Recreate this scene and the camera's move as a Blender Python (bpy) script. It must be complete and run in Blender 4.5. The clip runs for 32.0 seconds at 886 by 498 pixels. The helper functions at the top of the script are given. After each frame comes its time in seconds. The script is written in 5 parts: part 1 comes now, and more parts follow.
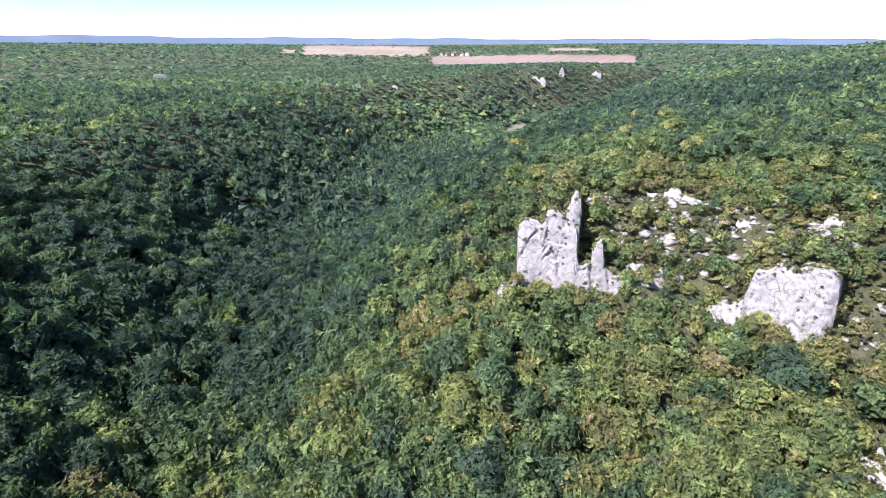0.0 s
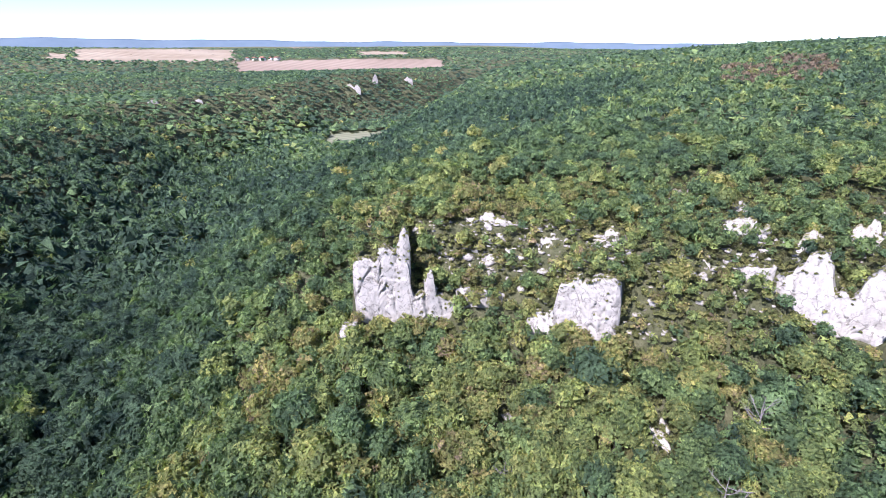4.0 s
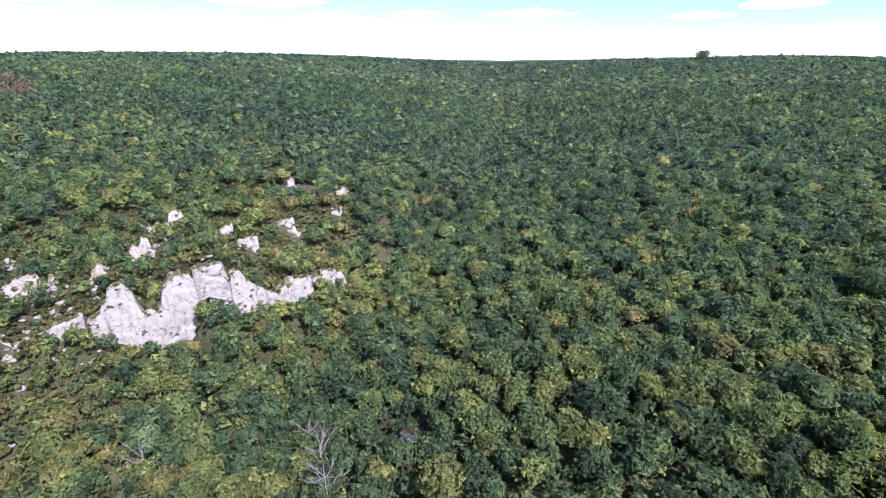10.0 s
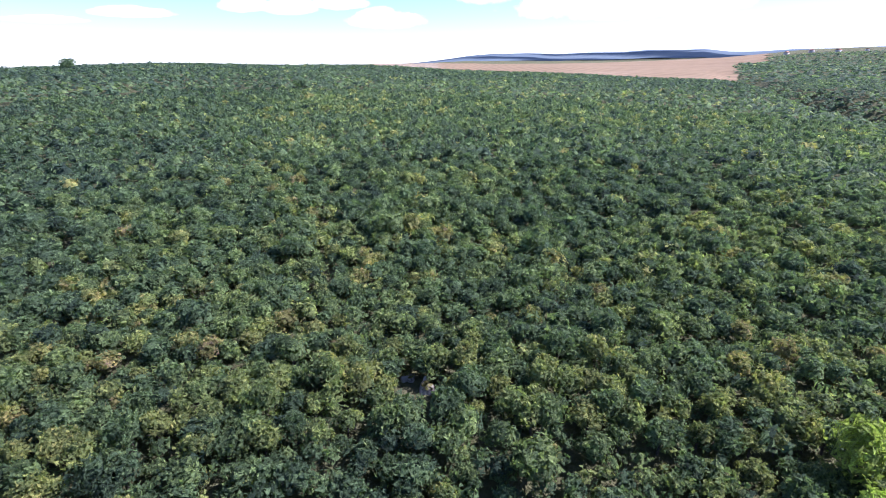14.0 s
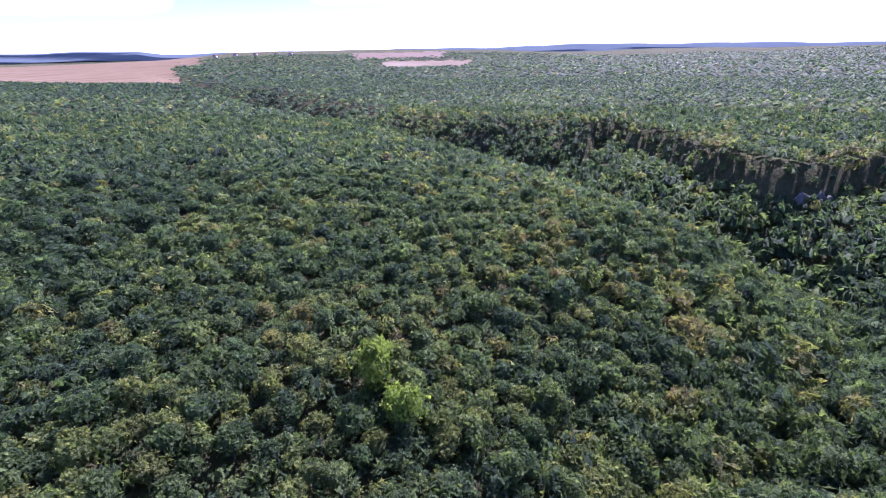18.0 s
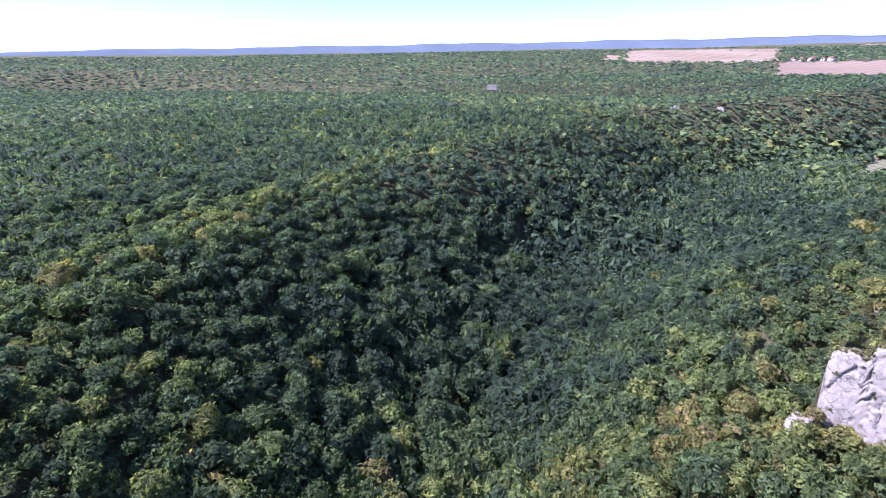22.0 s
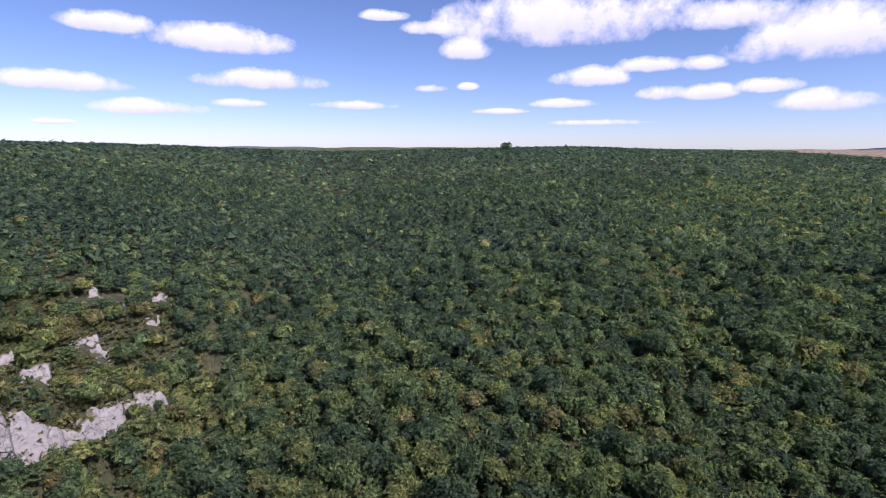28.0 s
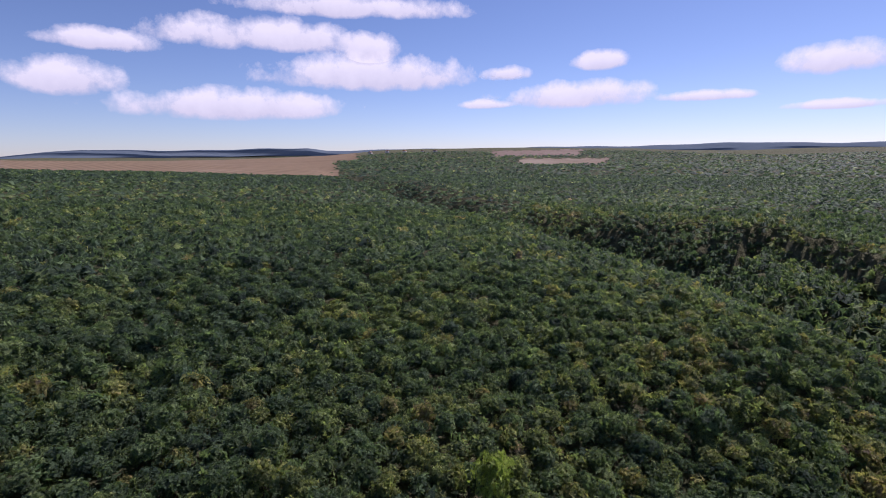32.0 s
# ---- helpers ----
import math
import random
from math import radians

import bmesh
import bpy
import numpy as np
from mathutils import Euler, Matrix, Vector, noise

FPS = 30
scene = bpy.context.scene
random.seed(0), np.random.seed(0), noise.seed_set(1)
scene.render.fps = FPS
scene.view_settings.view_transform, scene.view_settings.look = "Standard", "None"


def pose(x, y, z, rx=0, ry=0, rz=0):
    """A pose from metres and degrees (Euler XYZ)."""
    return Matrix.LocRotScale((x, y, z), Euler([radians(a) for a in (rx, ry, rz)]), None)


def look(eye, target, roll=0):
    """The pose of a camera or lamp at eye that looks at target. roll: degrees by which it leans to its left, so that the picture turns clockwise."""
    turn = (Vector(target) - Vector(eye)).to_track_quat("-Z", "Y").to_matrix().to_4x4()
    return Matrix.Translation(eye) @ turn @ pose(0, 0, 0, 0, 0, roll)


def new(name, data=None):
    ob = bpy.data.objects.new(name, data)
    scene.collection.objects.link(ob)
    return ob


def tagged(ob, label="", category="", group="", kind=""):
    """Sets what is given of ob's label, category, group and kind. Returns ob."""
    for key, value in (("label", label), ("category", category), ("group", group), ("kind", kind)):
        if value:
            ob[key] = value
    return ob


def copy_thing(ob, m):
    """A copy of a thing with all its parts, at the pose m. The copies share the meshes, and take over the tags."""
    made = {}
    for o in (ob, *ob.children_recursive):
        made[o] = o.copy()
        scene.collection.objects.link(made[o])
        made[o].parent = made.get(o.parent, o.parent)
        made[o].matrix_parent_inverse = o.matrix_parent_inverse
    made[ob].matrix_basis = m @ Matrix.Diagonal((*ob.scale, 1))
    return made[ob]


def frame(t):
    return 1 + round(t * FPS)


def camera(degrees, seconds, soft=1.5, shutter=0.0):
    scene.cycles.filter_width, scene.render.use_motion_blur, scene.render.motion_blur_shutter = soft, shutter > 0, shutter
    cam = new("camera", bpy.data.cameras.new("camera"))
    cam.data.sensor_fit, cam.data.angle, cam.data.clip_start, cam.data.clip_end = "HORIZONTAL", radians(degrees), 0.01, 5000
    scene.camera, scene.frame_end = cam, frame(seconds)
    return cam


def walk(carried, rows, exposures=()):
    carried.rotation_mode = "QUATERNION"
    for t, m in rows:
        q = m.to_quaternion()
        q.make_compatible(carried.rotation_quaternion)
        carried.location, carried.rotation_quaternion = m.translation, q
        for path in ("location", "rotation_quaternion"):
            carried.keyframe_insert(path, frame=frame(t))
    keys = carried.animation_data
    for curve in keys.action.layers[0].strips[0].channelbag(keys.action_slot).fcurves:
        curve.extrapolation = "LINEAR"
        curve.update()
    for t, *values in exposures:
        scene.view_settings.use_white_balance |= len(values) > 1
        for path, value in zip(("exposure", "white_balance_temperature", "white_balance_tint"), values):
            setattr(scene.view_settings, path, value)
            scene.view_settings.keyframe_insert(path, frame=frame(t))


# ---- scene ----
from functools import partial

# Seconds, eye in metres, heading (clockwise from +y), pitch, roll in degrees.
PATH = [
    (0, 0.00, -0.00, 80.00, 34.72, -20.56, -0.20),
    (0.5, -0.00, 0.05, 81.09, 34.60, -20.61, -0.12),
    (1, -0.00, 0.09, 82.19, 34.52, -20.61, 0.02),
    (1.5, -0.01, 0.10, 83.29, 34.39, -20.64, 0.05),
    (2, -0.00, 0.03, 84.36, 34.26, -20.62, 0.02),
    (2.5, 0.03, -0.13, 85.38, 34.90, -20.66, 0.06),
    (3, 0.09, -0.25, 86.35, 39.71, -20.60, -0.04),
    (3.5, 0.21, -0.17, 87.39, 47.17, -20.66, -0.29),
    (5.5, 0.36, 0.09, 88.45, 70.61, -19.82, -0.12),
    (6, 0.48, 0.30, 89.32, 75.98, -19.92, -0.05),
    (6.5, 0.57, 0.37, 89.99, 81.58, -19.96, -0.22),
    (7, 0.66, 0.32, 90.64, 87.33, -20.07, -0.33),
    (7.5, 0.73, 0.23, 91.32, 92.83, -20.14, -0.37),
    (8, 0.75, 0.15, 92.02, 98.65, -20.18, -0.43),
    (8.5, 0.76, 0.13, 92.69, 105.29, -20.24, -0.36),
    (9, 0.84, 0.18, 93.28, 113.35, -20.19, -0.29),
    (9.5, 1.02, 0.26, 93.75, 120.25, -20.18, -0.19),
    (10, 1.28, 0.28, 94.07, 127.14, -20.25, -0.16),
    (10.5, 1.57, 0.20, 94.28, 134.03, -20.20, -0.06),
    (11, 1.82, 0.07, 94.44, 141.78, -20.15, -0.10),
    (11.5, 1.97, -0.08, 94.60, 149.81, -20.21, -0.17),
    (12, 2.02, -0.26, 94.73, 157.43, -20.27, -0.18),
    (12.5, 1.98, -0.39, 94.83, 165.08, -20.32, -0.02),
    (13, 1.85, -0.41, 94.91, 172.48, -20.17, -0.38),
    (13.5, 1.73, -0.37, 94.96, 180.01, -20.11, -0.60),
    (14, 1.63, -0.36, 94.97, 186.52, -20.04, -0.72),
    (14.5, 1.49, -0.42, 94.92, 192.45, -19.94, -0.67),
    (16.5, 1.32, -0.57, 94.84, 214.45, -20.18, -1.44),
    (17, 1.24, -0.73, 94.83, 220.16, -20.31, -1.46),
    (17.5, 1.25, -0.87, 94.92, 227.94, -20.37, -1.22),
    (18, 1.28, -0.96, 95.03, 240.81, -20.45, -0.76),
    (18.5, 1.29, -1.03, 95.10, 257.74, -20.63, -0.46),
    (19, 1.26, -1.15, 95.13, 273.08, -20.66, -0.51),
    (19.5, 1.25, -1.35, 95.16, 287.04, -20.65, -0.39),
    (20, 1.34, -1.51, 95.19, 301.64, -20.43, -0.51),
    (20.5, 1.47, -1.53, 95.21, 316.35, -19.96, -0.24),
    (21, 1.53, -1.36, 95.19, 331.45, -20.12, -0.93),
    (21.5, 1.45, -1.05, 95.07, 346.45, -20.19, -1.14),
    (22, 1.30, -0.68, 94.84, 361.78, -20.15, -0.91),
    (22.5, 1.16, -0.36, 94.57, 375.34, -20.21, -0.77),
    (23, 1.08, -0.12, 94.33, 387.82, -21.80, -0.83),
    (23.5, 1.07, 0.11, 94.22, 398.90, -24.22, -1.22),
    (24, 1.09, 0.38, 94.46, 409.58, -25.14, -1.28),
    (24.5, 1.01, 0.63, 95.37, 420.41, -22.05, -0.98),
    (26.5, 0.80, 0.74, 96.67, 467.54, -11.29, -0.47),
    (27, 0.64, 0.69, 97.55, 480.92, -11.55, -0.04),
    (27.5, 0.60, 0.58, 97.75, 493.05, -11.43, 0.08),
    (28, 0.61, 0.45, 97.64, 505.53, -11.35, 0.15),
    (28.5, 0.59, 0.29, 97.51, 518.62, -11.03, 0.09),
    (29, 0.49, 0.03, 97.46, 531.92, -10.90, 0.06),
    (29.5, 0.37, -0.31, 97.51, 543.97, -10.68, -0.02),
    (30, 0.33, -0.68, 97.62, 554.91, -10.57, 0.02),
    (30.5, 0.40, -1.05, 97.71, 563.59, -10.49, -0.19),
    (31, 0.54, -1.44, 97.74, 571.43, -10.48, -0.17),
    (31.5, 0.70, -1.84, 97.69, 578.82, -10.46, -0.30),
    (32, 0.86, -2.22, 97.58, 586.46, -10.38, -0.30),
]
cam = camera(81.2, 32.0, soft=0.5)
walk(cam, [(t, pose(x, y, z, 90 + pitch, 0, -heading) @ pose(0, 0, 0, 0, 0, roll)) for t, x, y, z, heading, pitch, roll in PATH],
     exposures=[(0, 1.38, 5500, 26), (3.5, 1.40, 5500, 26), (6, 1.22, 5500, 27), (8, 1.18, 5500, 28), (9, 1.12, 5500, 28), (10.5, 1.04, 5500, 29), (12, 1.08, 5500, 30), (14.5, 1.25, 5450, 31), (19, 1.06, 5250, 52), (22, 1.32, 5350, 42),
                (23, 1.5, 5500, 38), (24, 1.78, 5650, 42), (24.5, 1.78, 5650, 42), (26.5, 0.5, 5650, 34), (30, 0.13, 5750, 35), (32, -0.1, 5850, 36)])

# ---- light ----
SUN_AZ, SUN_EL = 271.0, 48.0
world = bpy.data.worlds.new("sky_world")
scene.world = world
world.use_nodes = True
wn = world.node_tree.nodes
sky = wn.new("ShaderNodeTexSky")
sky.sky_type = "NISHITA"
sky.sun_disc = False
sky.sun_elevation, sky.sun_rotation = radians(SUN_EL), radians(SUN_AZ)
sky.altitude, sky.air_density, sky.dust_density, sky.ozone_density = 1000, 0.85, 0.35, 3.0
world.node_tree.links.new(sky.outputs[0], wn["Background"].inputs[0])
wn["Background"].inputs[1].default_value = 0.102
sun_lamp = new("sun", bpy.data.lights.new("sun", "SUN"))
sun_lamp.data.energy, sun_lamp.data.angle, sun_lamp.data.color = 5.0, radians(0.53), (1.0, 0.95, 0.87)
sa, se = radians(SUN_AZ), radians(SUN_EL)
sun_lamp.matrix_world = look((0, 0, 300), (-math.sin(sa) * 100 * math.cos(se), -math.cos(sa) * 100 * math.cos(se), 300 - 100 * math.sin(se)))


# ---- materials ----
def material(name, rough=0.9, spec=0.2):
    m = bpy.data.materials.new(name)
    m.use_nodes = True
    nt = m.node_tree
    b = nt.nodes["Principled BSDF"]
    b.inputs["Roughness"].default_value = rough
    b.inputs["Specular IOR Level"].default_value = spec
    return m, nt, b


def node(nt, kind, **values):
    n = nt.nodes.new(kind)
    for k, v in values.items():
        n.inputs[k.replace("_", " ")].default_value = v
    return n


def noise_of(nt, scale, detail=4.0, rough=0.55, coord=None):
    n = node(nt, "ShaderNodeTexNoise", Scale=scale, Detail=detail, Roughness=rough)
    if coord is None:
        coord = nt.nodes.new("ShaderNodeNewGeometry").outputs["Position"]
    nt.links.new(coord, n.inputs["Vector"])
    return n.outputs["Fac"]


def ramp(nt, fac, stops):
    r = nt.nodes.new("ShaderNodeValToRGB")
    e = r.color_ramp.elements
    while len(e) < len(stops):
        e.new(0.5)
    for el, (p, c) in zip(e, stops):
        el.position, el.color = p, (*c, 1)
    nt.links.new(fac, r.inputs[0])
    return r.outputs[0]


def mix(nt, fac, a, b, mode="MIX"):
    n = nt.nodes.new("ShaderNodeMix")
    n.data_type, n.blend_type = "RGBA", mode
    for i, v in ((0, fac), (6, a), (7, b)):
        if isinstance(v, (int, float)):
            n.inputs[i].default_value = v
        elif isinstance(v, tuple):
            n.inputs[i].default_value = (*v, 1)
        else:
            nt.links.new(v, n.inputs[i])
    return n.outputs[2]


def maths(nt, op, a, b=0.0):
    n = nt.nodes.new("ShaderNodeMath")
    n.operation = op
    for i, v in enumerate((a, b)):
        if isinstance(v, (int, float)):
            n.inputs[i].default_value = v
        else:
            nt.links.new(v, n.inputs[i])
    return n.outputs[0]


def bump(nt, b, height, strength, distance):
    n = node(nt, "ShaderNodeBump", Strength=strength, Distance=distance)
    nt.links.new(height, n.inputs["Height"])
    nt.links.new(n.outputs[0], b.inputs["Normal"])


LEAF_TONES = [(0.0, (0.048, 0.078, 0.056)), (0.3, (0.082, 0.124, 0.075)), (0.55, (0.120, 0.176, 0.084)), (0.72, (0.174, 0.228, 0.090)),
              (0.86, (0.252, 0.276, 0.094)), (0.96, (0.300, 0.258, 0.100)), (1.0, (0.185, 0.138, 0.098))]
LIME_TONES = [(0.0, (0.20, 0.27, 0.06)), (0.5, (0.27, 0.35, 0.075)), (1.0, (0.36, 0.42, 0.10))]
OLIVE_TONES = [(0.0, (0.060, 0.062, 0.030)), (0.35, (0.105, 0.100, 0.044)), (0.6, (0.150, 0.142, 0.058)), (0.8, (0.165, 0.178, 0.066)), (1.0, (0.215, 0.185, 0.085))]


def foliage(name, low=None, high=None, sparse=True, hues=LEAF_TONES):
    """Leaves: one kind's range of tones, or each tree's own tone kept on the mesh."""
    m, nt, b = material(name, 0.58, 0.14)
    if low is not None:
        tone = maths(nt, "MULTIPLY_ADD", nt.nodes.new("ShaderNodeObjectInfo").outputs["Random"], high - low)
        tone.node.inputs[2].default_value = low
    else:
        at = nt.nodes.new("ShaderNodeAttribute")
        at.attribute_name = "tone"
        tone = at.outputs["Fac"]
    leaf = noise_of(nt, 0.9, 3.0, 0.6)
    jitter = maths(nt, "MULTIPLY_ADD", leaf, 0.20)
    jitter.node.inputs[2].default_value = -0.10
    grain = noise_of(nt, 4.2, 4.0, 0.75)
    j3 = maths(nt, "MULTIPLY_ADD", grain, 0.22)
    j3.node.inputs[2].default_value = -0.11
    jitter = maths(nt, "ADD", jitter, j3)
    bump(nt, b, grain, 1.0, 0.5)
    island = nt.nodes.new("ShaderNodeNewGeometry").outputs["Random Per Island"]
    j2 = maths(nt, "MULTIPLY_ADD", island, 0.14)
    j2.node.inputs[2].default_value = -0.07
    tone = maths(nt, "ADD", maths(nt, "ADD", tone, jitter), j2)
    col = ramp(nt, tone, hues)
    fleck = noise_of(nt, 2.6, 5.0, 0.8)
    col = mix(nt, 1.0, col, ramp(nt, fleck, [(0.35, (0.52, 0.52, 0.55)), (0.5, (1.08, 1.08, 1.05)), (0.65, (1.75, 1.73, 1.6))]), "MULTIPLY")
    stand = noise_of(nt, 0.30, 2.0, 0.5)
    col = mix(nt, 1.0, col, ramp(nt, stand, [(0.36, (0.72, 0.74, 0.78)), (0.5, (1.0, 1.0, 1.0)), (0.64, (1.30, 1.29, 1.22))]), "MULTIPLY")
    col = mix(nt, 1.0, col, ramp(nt, island, [(0.0, (0.68, 0.69, 0.72)), (0.55, (1.0, 1.0, 1.0)), (1.0, (1.42, 1.40, 1.32))]), "MULTIPLY")
    nt.links.new(col, b.inputs["Base Color"])
    tr = nt.nodes.new("ShaderNodeBsdfTranslucent")
    nt.links.new(mix(nt, 1.0, col, (1.08, 1.18, 0.70), "MULTIPLY"), tr.inputs["Color"])
    mx = nt.nodes.new("ShaderNodeMixShader")
    mx.inputs[0].default_value = 0.42
    nt.links.new(b.outputs[0], mx.inputs[1])
    nt.links.new(tr.outputs[0], mx.inputs[2])
    gap = nt.nodes.new("ShaderNodeMixShader")
    nt.links.new(maths(nt, "GREATER_THAN", noise_of(nt, 1.9, 2.5, 0.65), 0.465), gap.inputs[0])
    nt.links.new(nt.nodes.new("ShaderNodeBsdfTransparent").outputs[0], gap.inputs[1])
    nt.links.new(mx.outputs[0], gap.inputs[2])
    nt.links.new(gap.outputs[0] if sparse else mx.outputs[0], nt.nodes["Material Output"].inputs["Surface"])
    return m


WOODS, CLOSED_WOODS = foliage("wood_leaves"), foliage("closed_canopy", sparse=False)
BOX = foliage("box_scrub_leaves", sparse=False, hues=OLIVE_TONES)
LEAF_KINDS = {"dark": foliage("dark_leaves", 0.28, 0.48), "green": foliage("green_leaves", 0.50, 0.72), "light": foliage("light_leaves", 0.70, 0.86),
              "ochre": foliage("ochre_leaves", 0.80, 0.86), "lime": foliage("lime_leaves", 0.3, 0.7, hues=LIME_TONES)}


def ramp_value(nt, fac, lo, hi):
    n = nt.nodes.new("ShaderNodeMapRange")
    n.inputs[1].default_value, n.inputs[2].default_value = lo, hi
    nt.links.new(fac, n.inputs[0])
    return n.outputs[0]


def rock_material(name, tint):
    m, nt, b = material(name, 0.92, 0.12)
    big, mid, fine = noise_of(nt, 0.13, 5), noise_of(nt, 1.1, 7, 0.72), noise_of(nt, 5.0, 4)
    col = ramp(nt, mid, [(0.31, (0.09, 0.085, 0.076)), (0.38, (0.20, 0.19, 0.174)), (0.45, (0.305, 0.294, 0.275)), (0.75, (0.365, 0.353, 0.333))])
    col = mix(nt, maths(nt, "MULTIPLY", ramp_value(nt, big, 0.58, 0.72), 0.45), col, (0.25, 0.23, 0.20))
    line = maths(nt, "ABSOLUTE", maths(nt, "SUBTRACT", noise_of(nt, 0.30, 3, 0.5), 0.5))
    col = mix(nt, maths(nt, "MULTIPLY", ramp_value(nt, line, 0.012, 0.002), 0.7), col, (0.09, 0.085, 0.08))
    long = nt.nodes.new("ShaderNodeVectorMath")
    long.operation = "MULTIPLY"
    long.inputs[1].default_value = (0.9, 0.9, 0.16)
    nt.links.new(nt.nodes.new("ShaderNodeNewGeometry").outputs["Position"], long.inputs[0])
    streak = noise_of(nt, 1.0, 5, 0.6, long.outputs[0])
    col = mix(nt, maths(nt, "MULTIPLY", ramp_value(nt, streak, 0.53, 0.68), 0.6), col, (0.20, 0.19, 0.175))
    thin = maths(nt, "ABSOLUTE", maths(nt, "SUBTRACT", noise_of(nt, 0.75, 4, 0.6), 0.5))
    col = mix(nt, maths(nt, "MULTIPLY", ramp_value(nt, thin, 0.008, 0.002), 0.25), col, (0.10, 0.095, 0.09))
    up = nt.nodes.new("ShaderNodeSeparateXYZ")
    nt.links.new(nt.nodes.new("ShaderNodeNewGeometry").outputs["Normal"], up.inputs[0])
    turf = maths(nt, "MULTIPLY", ramp_value(nt, up.outputs["Z"], 0.58, 0.80), ramp_value(nt, noise_of(nt, 0.9, 4), 0.42, 0.56))
    col = mix(nt, turf, col, ramp(nt, fine, [(0.3, (0.075, 0.080, 0.030)), (0.7, (0.15, 0.14, 0.06))]))
    nt.links.new(mix(nt, 1.0, col, tint, "MULTIPLY"), b.inputs["Base Color"])
    bump(nt, b, maths(nt, "ADD", mid, maths(nt, "MULTIPLY", fine, 0.3)), 0.8, 0.16)
    return m


# Limestone tinted dark: the gully's shade is put into its colour.
GULLY_SHADE_ROCK = rock_material("shade_tinted_gully_rock", (0.20, 0.19, 0.23))
# The second is a greyer copy; its tint also carries the west cliffs' shade.
ROCK, GREY_ROCK = rock_material("white_limestone", (1.03, 0.97, 0.90)), rock_material("shade_grey_limestone", (0.72, 0.70, 0.72))


def ground_material():
    m, nt, b = material("forest_floor", 0.95, 0.1)
    col = ramp(nt, noise_of(nt, 0.35, 7, 0.72), [(0.3, (0.070, 0.070, 0.034)), (0.5, (0.125, 0.115, 0.055)), (0.72, (0.21, 0.185, 0.105))])
    far = ramp(nt, noise_of(nt, 0.03, 8, 0.75), [(0.3, (0.050, 0.076, 0.042)), (0.55, (0.085, 0.118, 0.058)), (0.8, (0.120, 0.148, 0.066))])
    nt.links.new(mix(nt, 0.25, col, far), b.inputs["Base Color"])
    bump(nt, b, noise_of(nt, 0.14, 8, 0.7), 1.0, 6.0)
    return m


GROUND = ground_material()

# ---- terrain ----
RIM_A = [(6000, 2300), (2000, 820), (1000, 400), (640, 325), (420, 268), (260, 190), (150, 135), (100, 95), (88, 70), (97, 58), (102, 36), (103, 20), (112, 4),
         (114, -10), (118, -30), (134, -44), (142, -60), (190, -140), (330, -300), (6000, -6000)]
RIM_B = [(6000, -6000), (330, -300), (150, -190), (96, -104), (52, -68), (0, -74), (-90, -64), (-150, -42), (-200, -98), (-275, -230), (-330, -420),
         (-430, -640), (-900, -1500), (-2500, -6000)]
RIM_C = [(-2700, -6000), (-1050, -1500), (-560, -640), (-440, -420), (-385, -283), (-335, -215), (-345, -158), (-362, -67), (-300, -30), (-250, 14), (-250, 32),
         (-276, 50), (-318, 74), (-285, 94), (-248, 98), (-200, 93), (-160, 87), (-136, 78), (-100, 63), (-76, 60), (-64, 120), (-20, 215), (60, 310), (150, 400),
         (280, 470), (420, 510), (640, 560), (1000, 640), (2000, 1000), (6000, 2600), (6000, 6000), (-6000, 6000), (-6000, -6000)]
CLIFF_SPAN = (-66.0, 78.0)


def smooth(a, b, x):
    t = np.clip((x - a) / (b - a), 0, 1)
    return t * t * (3 - 2 * t)


def signed(x, y, poly):
    """Distance to the rim, positive inside the closed outline."""
    d2, inside = np.full(x.shape, 1e18), np.zeros(x.shape, bool)
    for (ax, ay), (bx, by) in zip(poly, poly[1:] + poly[:1]):
        ex, ey = bx - ax, by - ay
        t = np.clip(((x - ax) * ex + (y - ay) * ey) / (ex * ex + ey * ey), 0, 1)
        d2 = np.minimum(d2, (x - ax - t * ex) ** 2 + (y - ay - t * ey) ** 2)
        cross = (ay > y) != (by > y)
        inside ^= cross & (x < ax + (y - ay) * ex / (ey if ey else 1e-9))
    return np.where(inside, 1, -1) * np.sqrt(d2)


def waves(x, y, size, seed):
    """Smooth rolling ground, from a few crossing sines."""
    r = np.random.RandomState(seed)
    out = np.zeros(np.shape(x))
    for k in range(9):
        a, s, p = r.uniform(0, 6.283), size * r.uniform(0.5, 1.6), r.uniform(0, 6.283)
        out = out + np.sin((x * np.cos(a) + y * np.sin(a)) * 6.283 / s + p)
    return out / 4.5


SIDE_VALLEY = [(290, 640), (190, 720), (0, 830), (-260, 960), (-700, 1150)]


def off_line(x, y, line):
    """Distance to a broken line."""
    d2 = np.full(np.shape(x), 1e18)
    for (ax, ay), (bx, by) in zip(line, line[1:]):
        ex, ey = bx - ax, by - ay
        t = np.clip(((x - ax) * ex + (y - ay) * ey) / (ex * ex + ey * ey), 0, 1)
        d2 = np.minimum(d2, (x - ax - t * ex) ** 2 + (y - ay - t * ey) ** 2)
    return np.sqrt(d2)


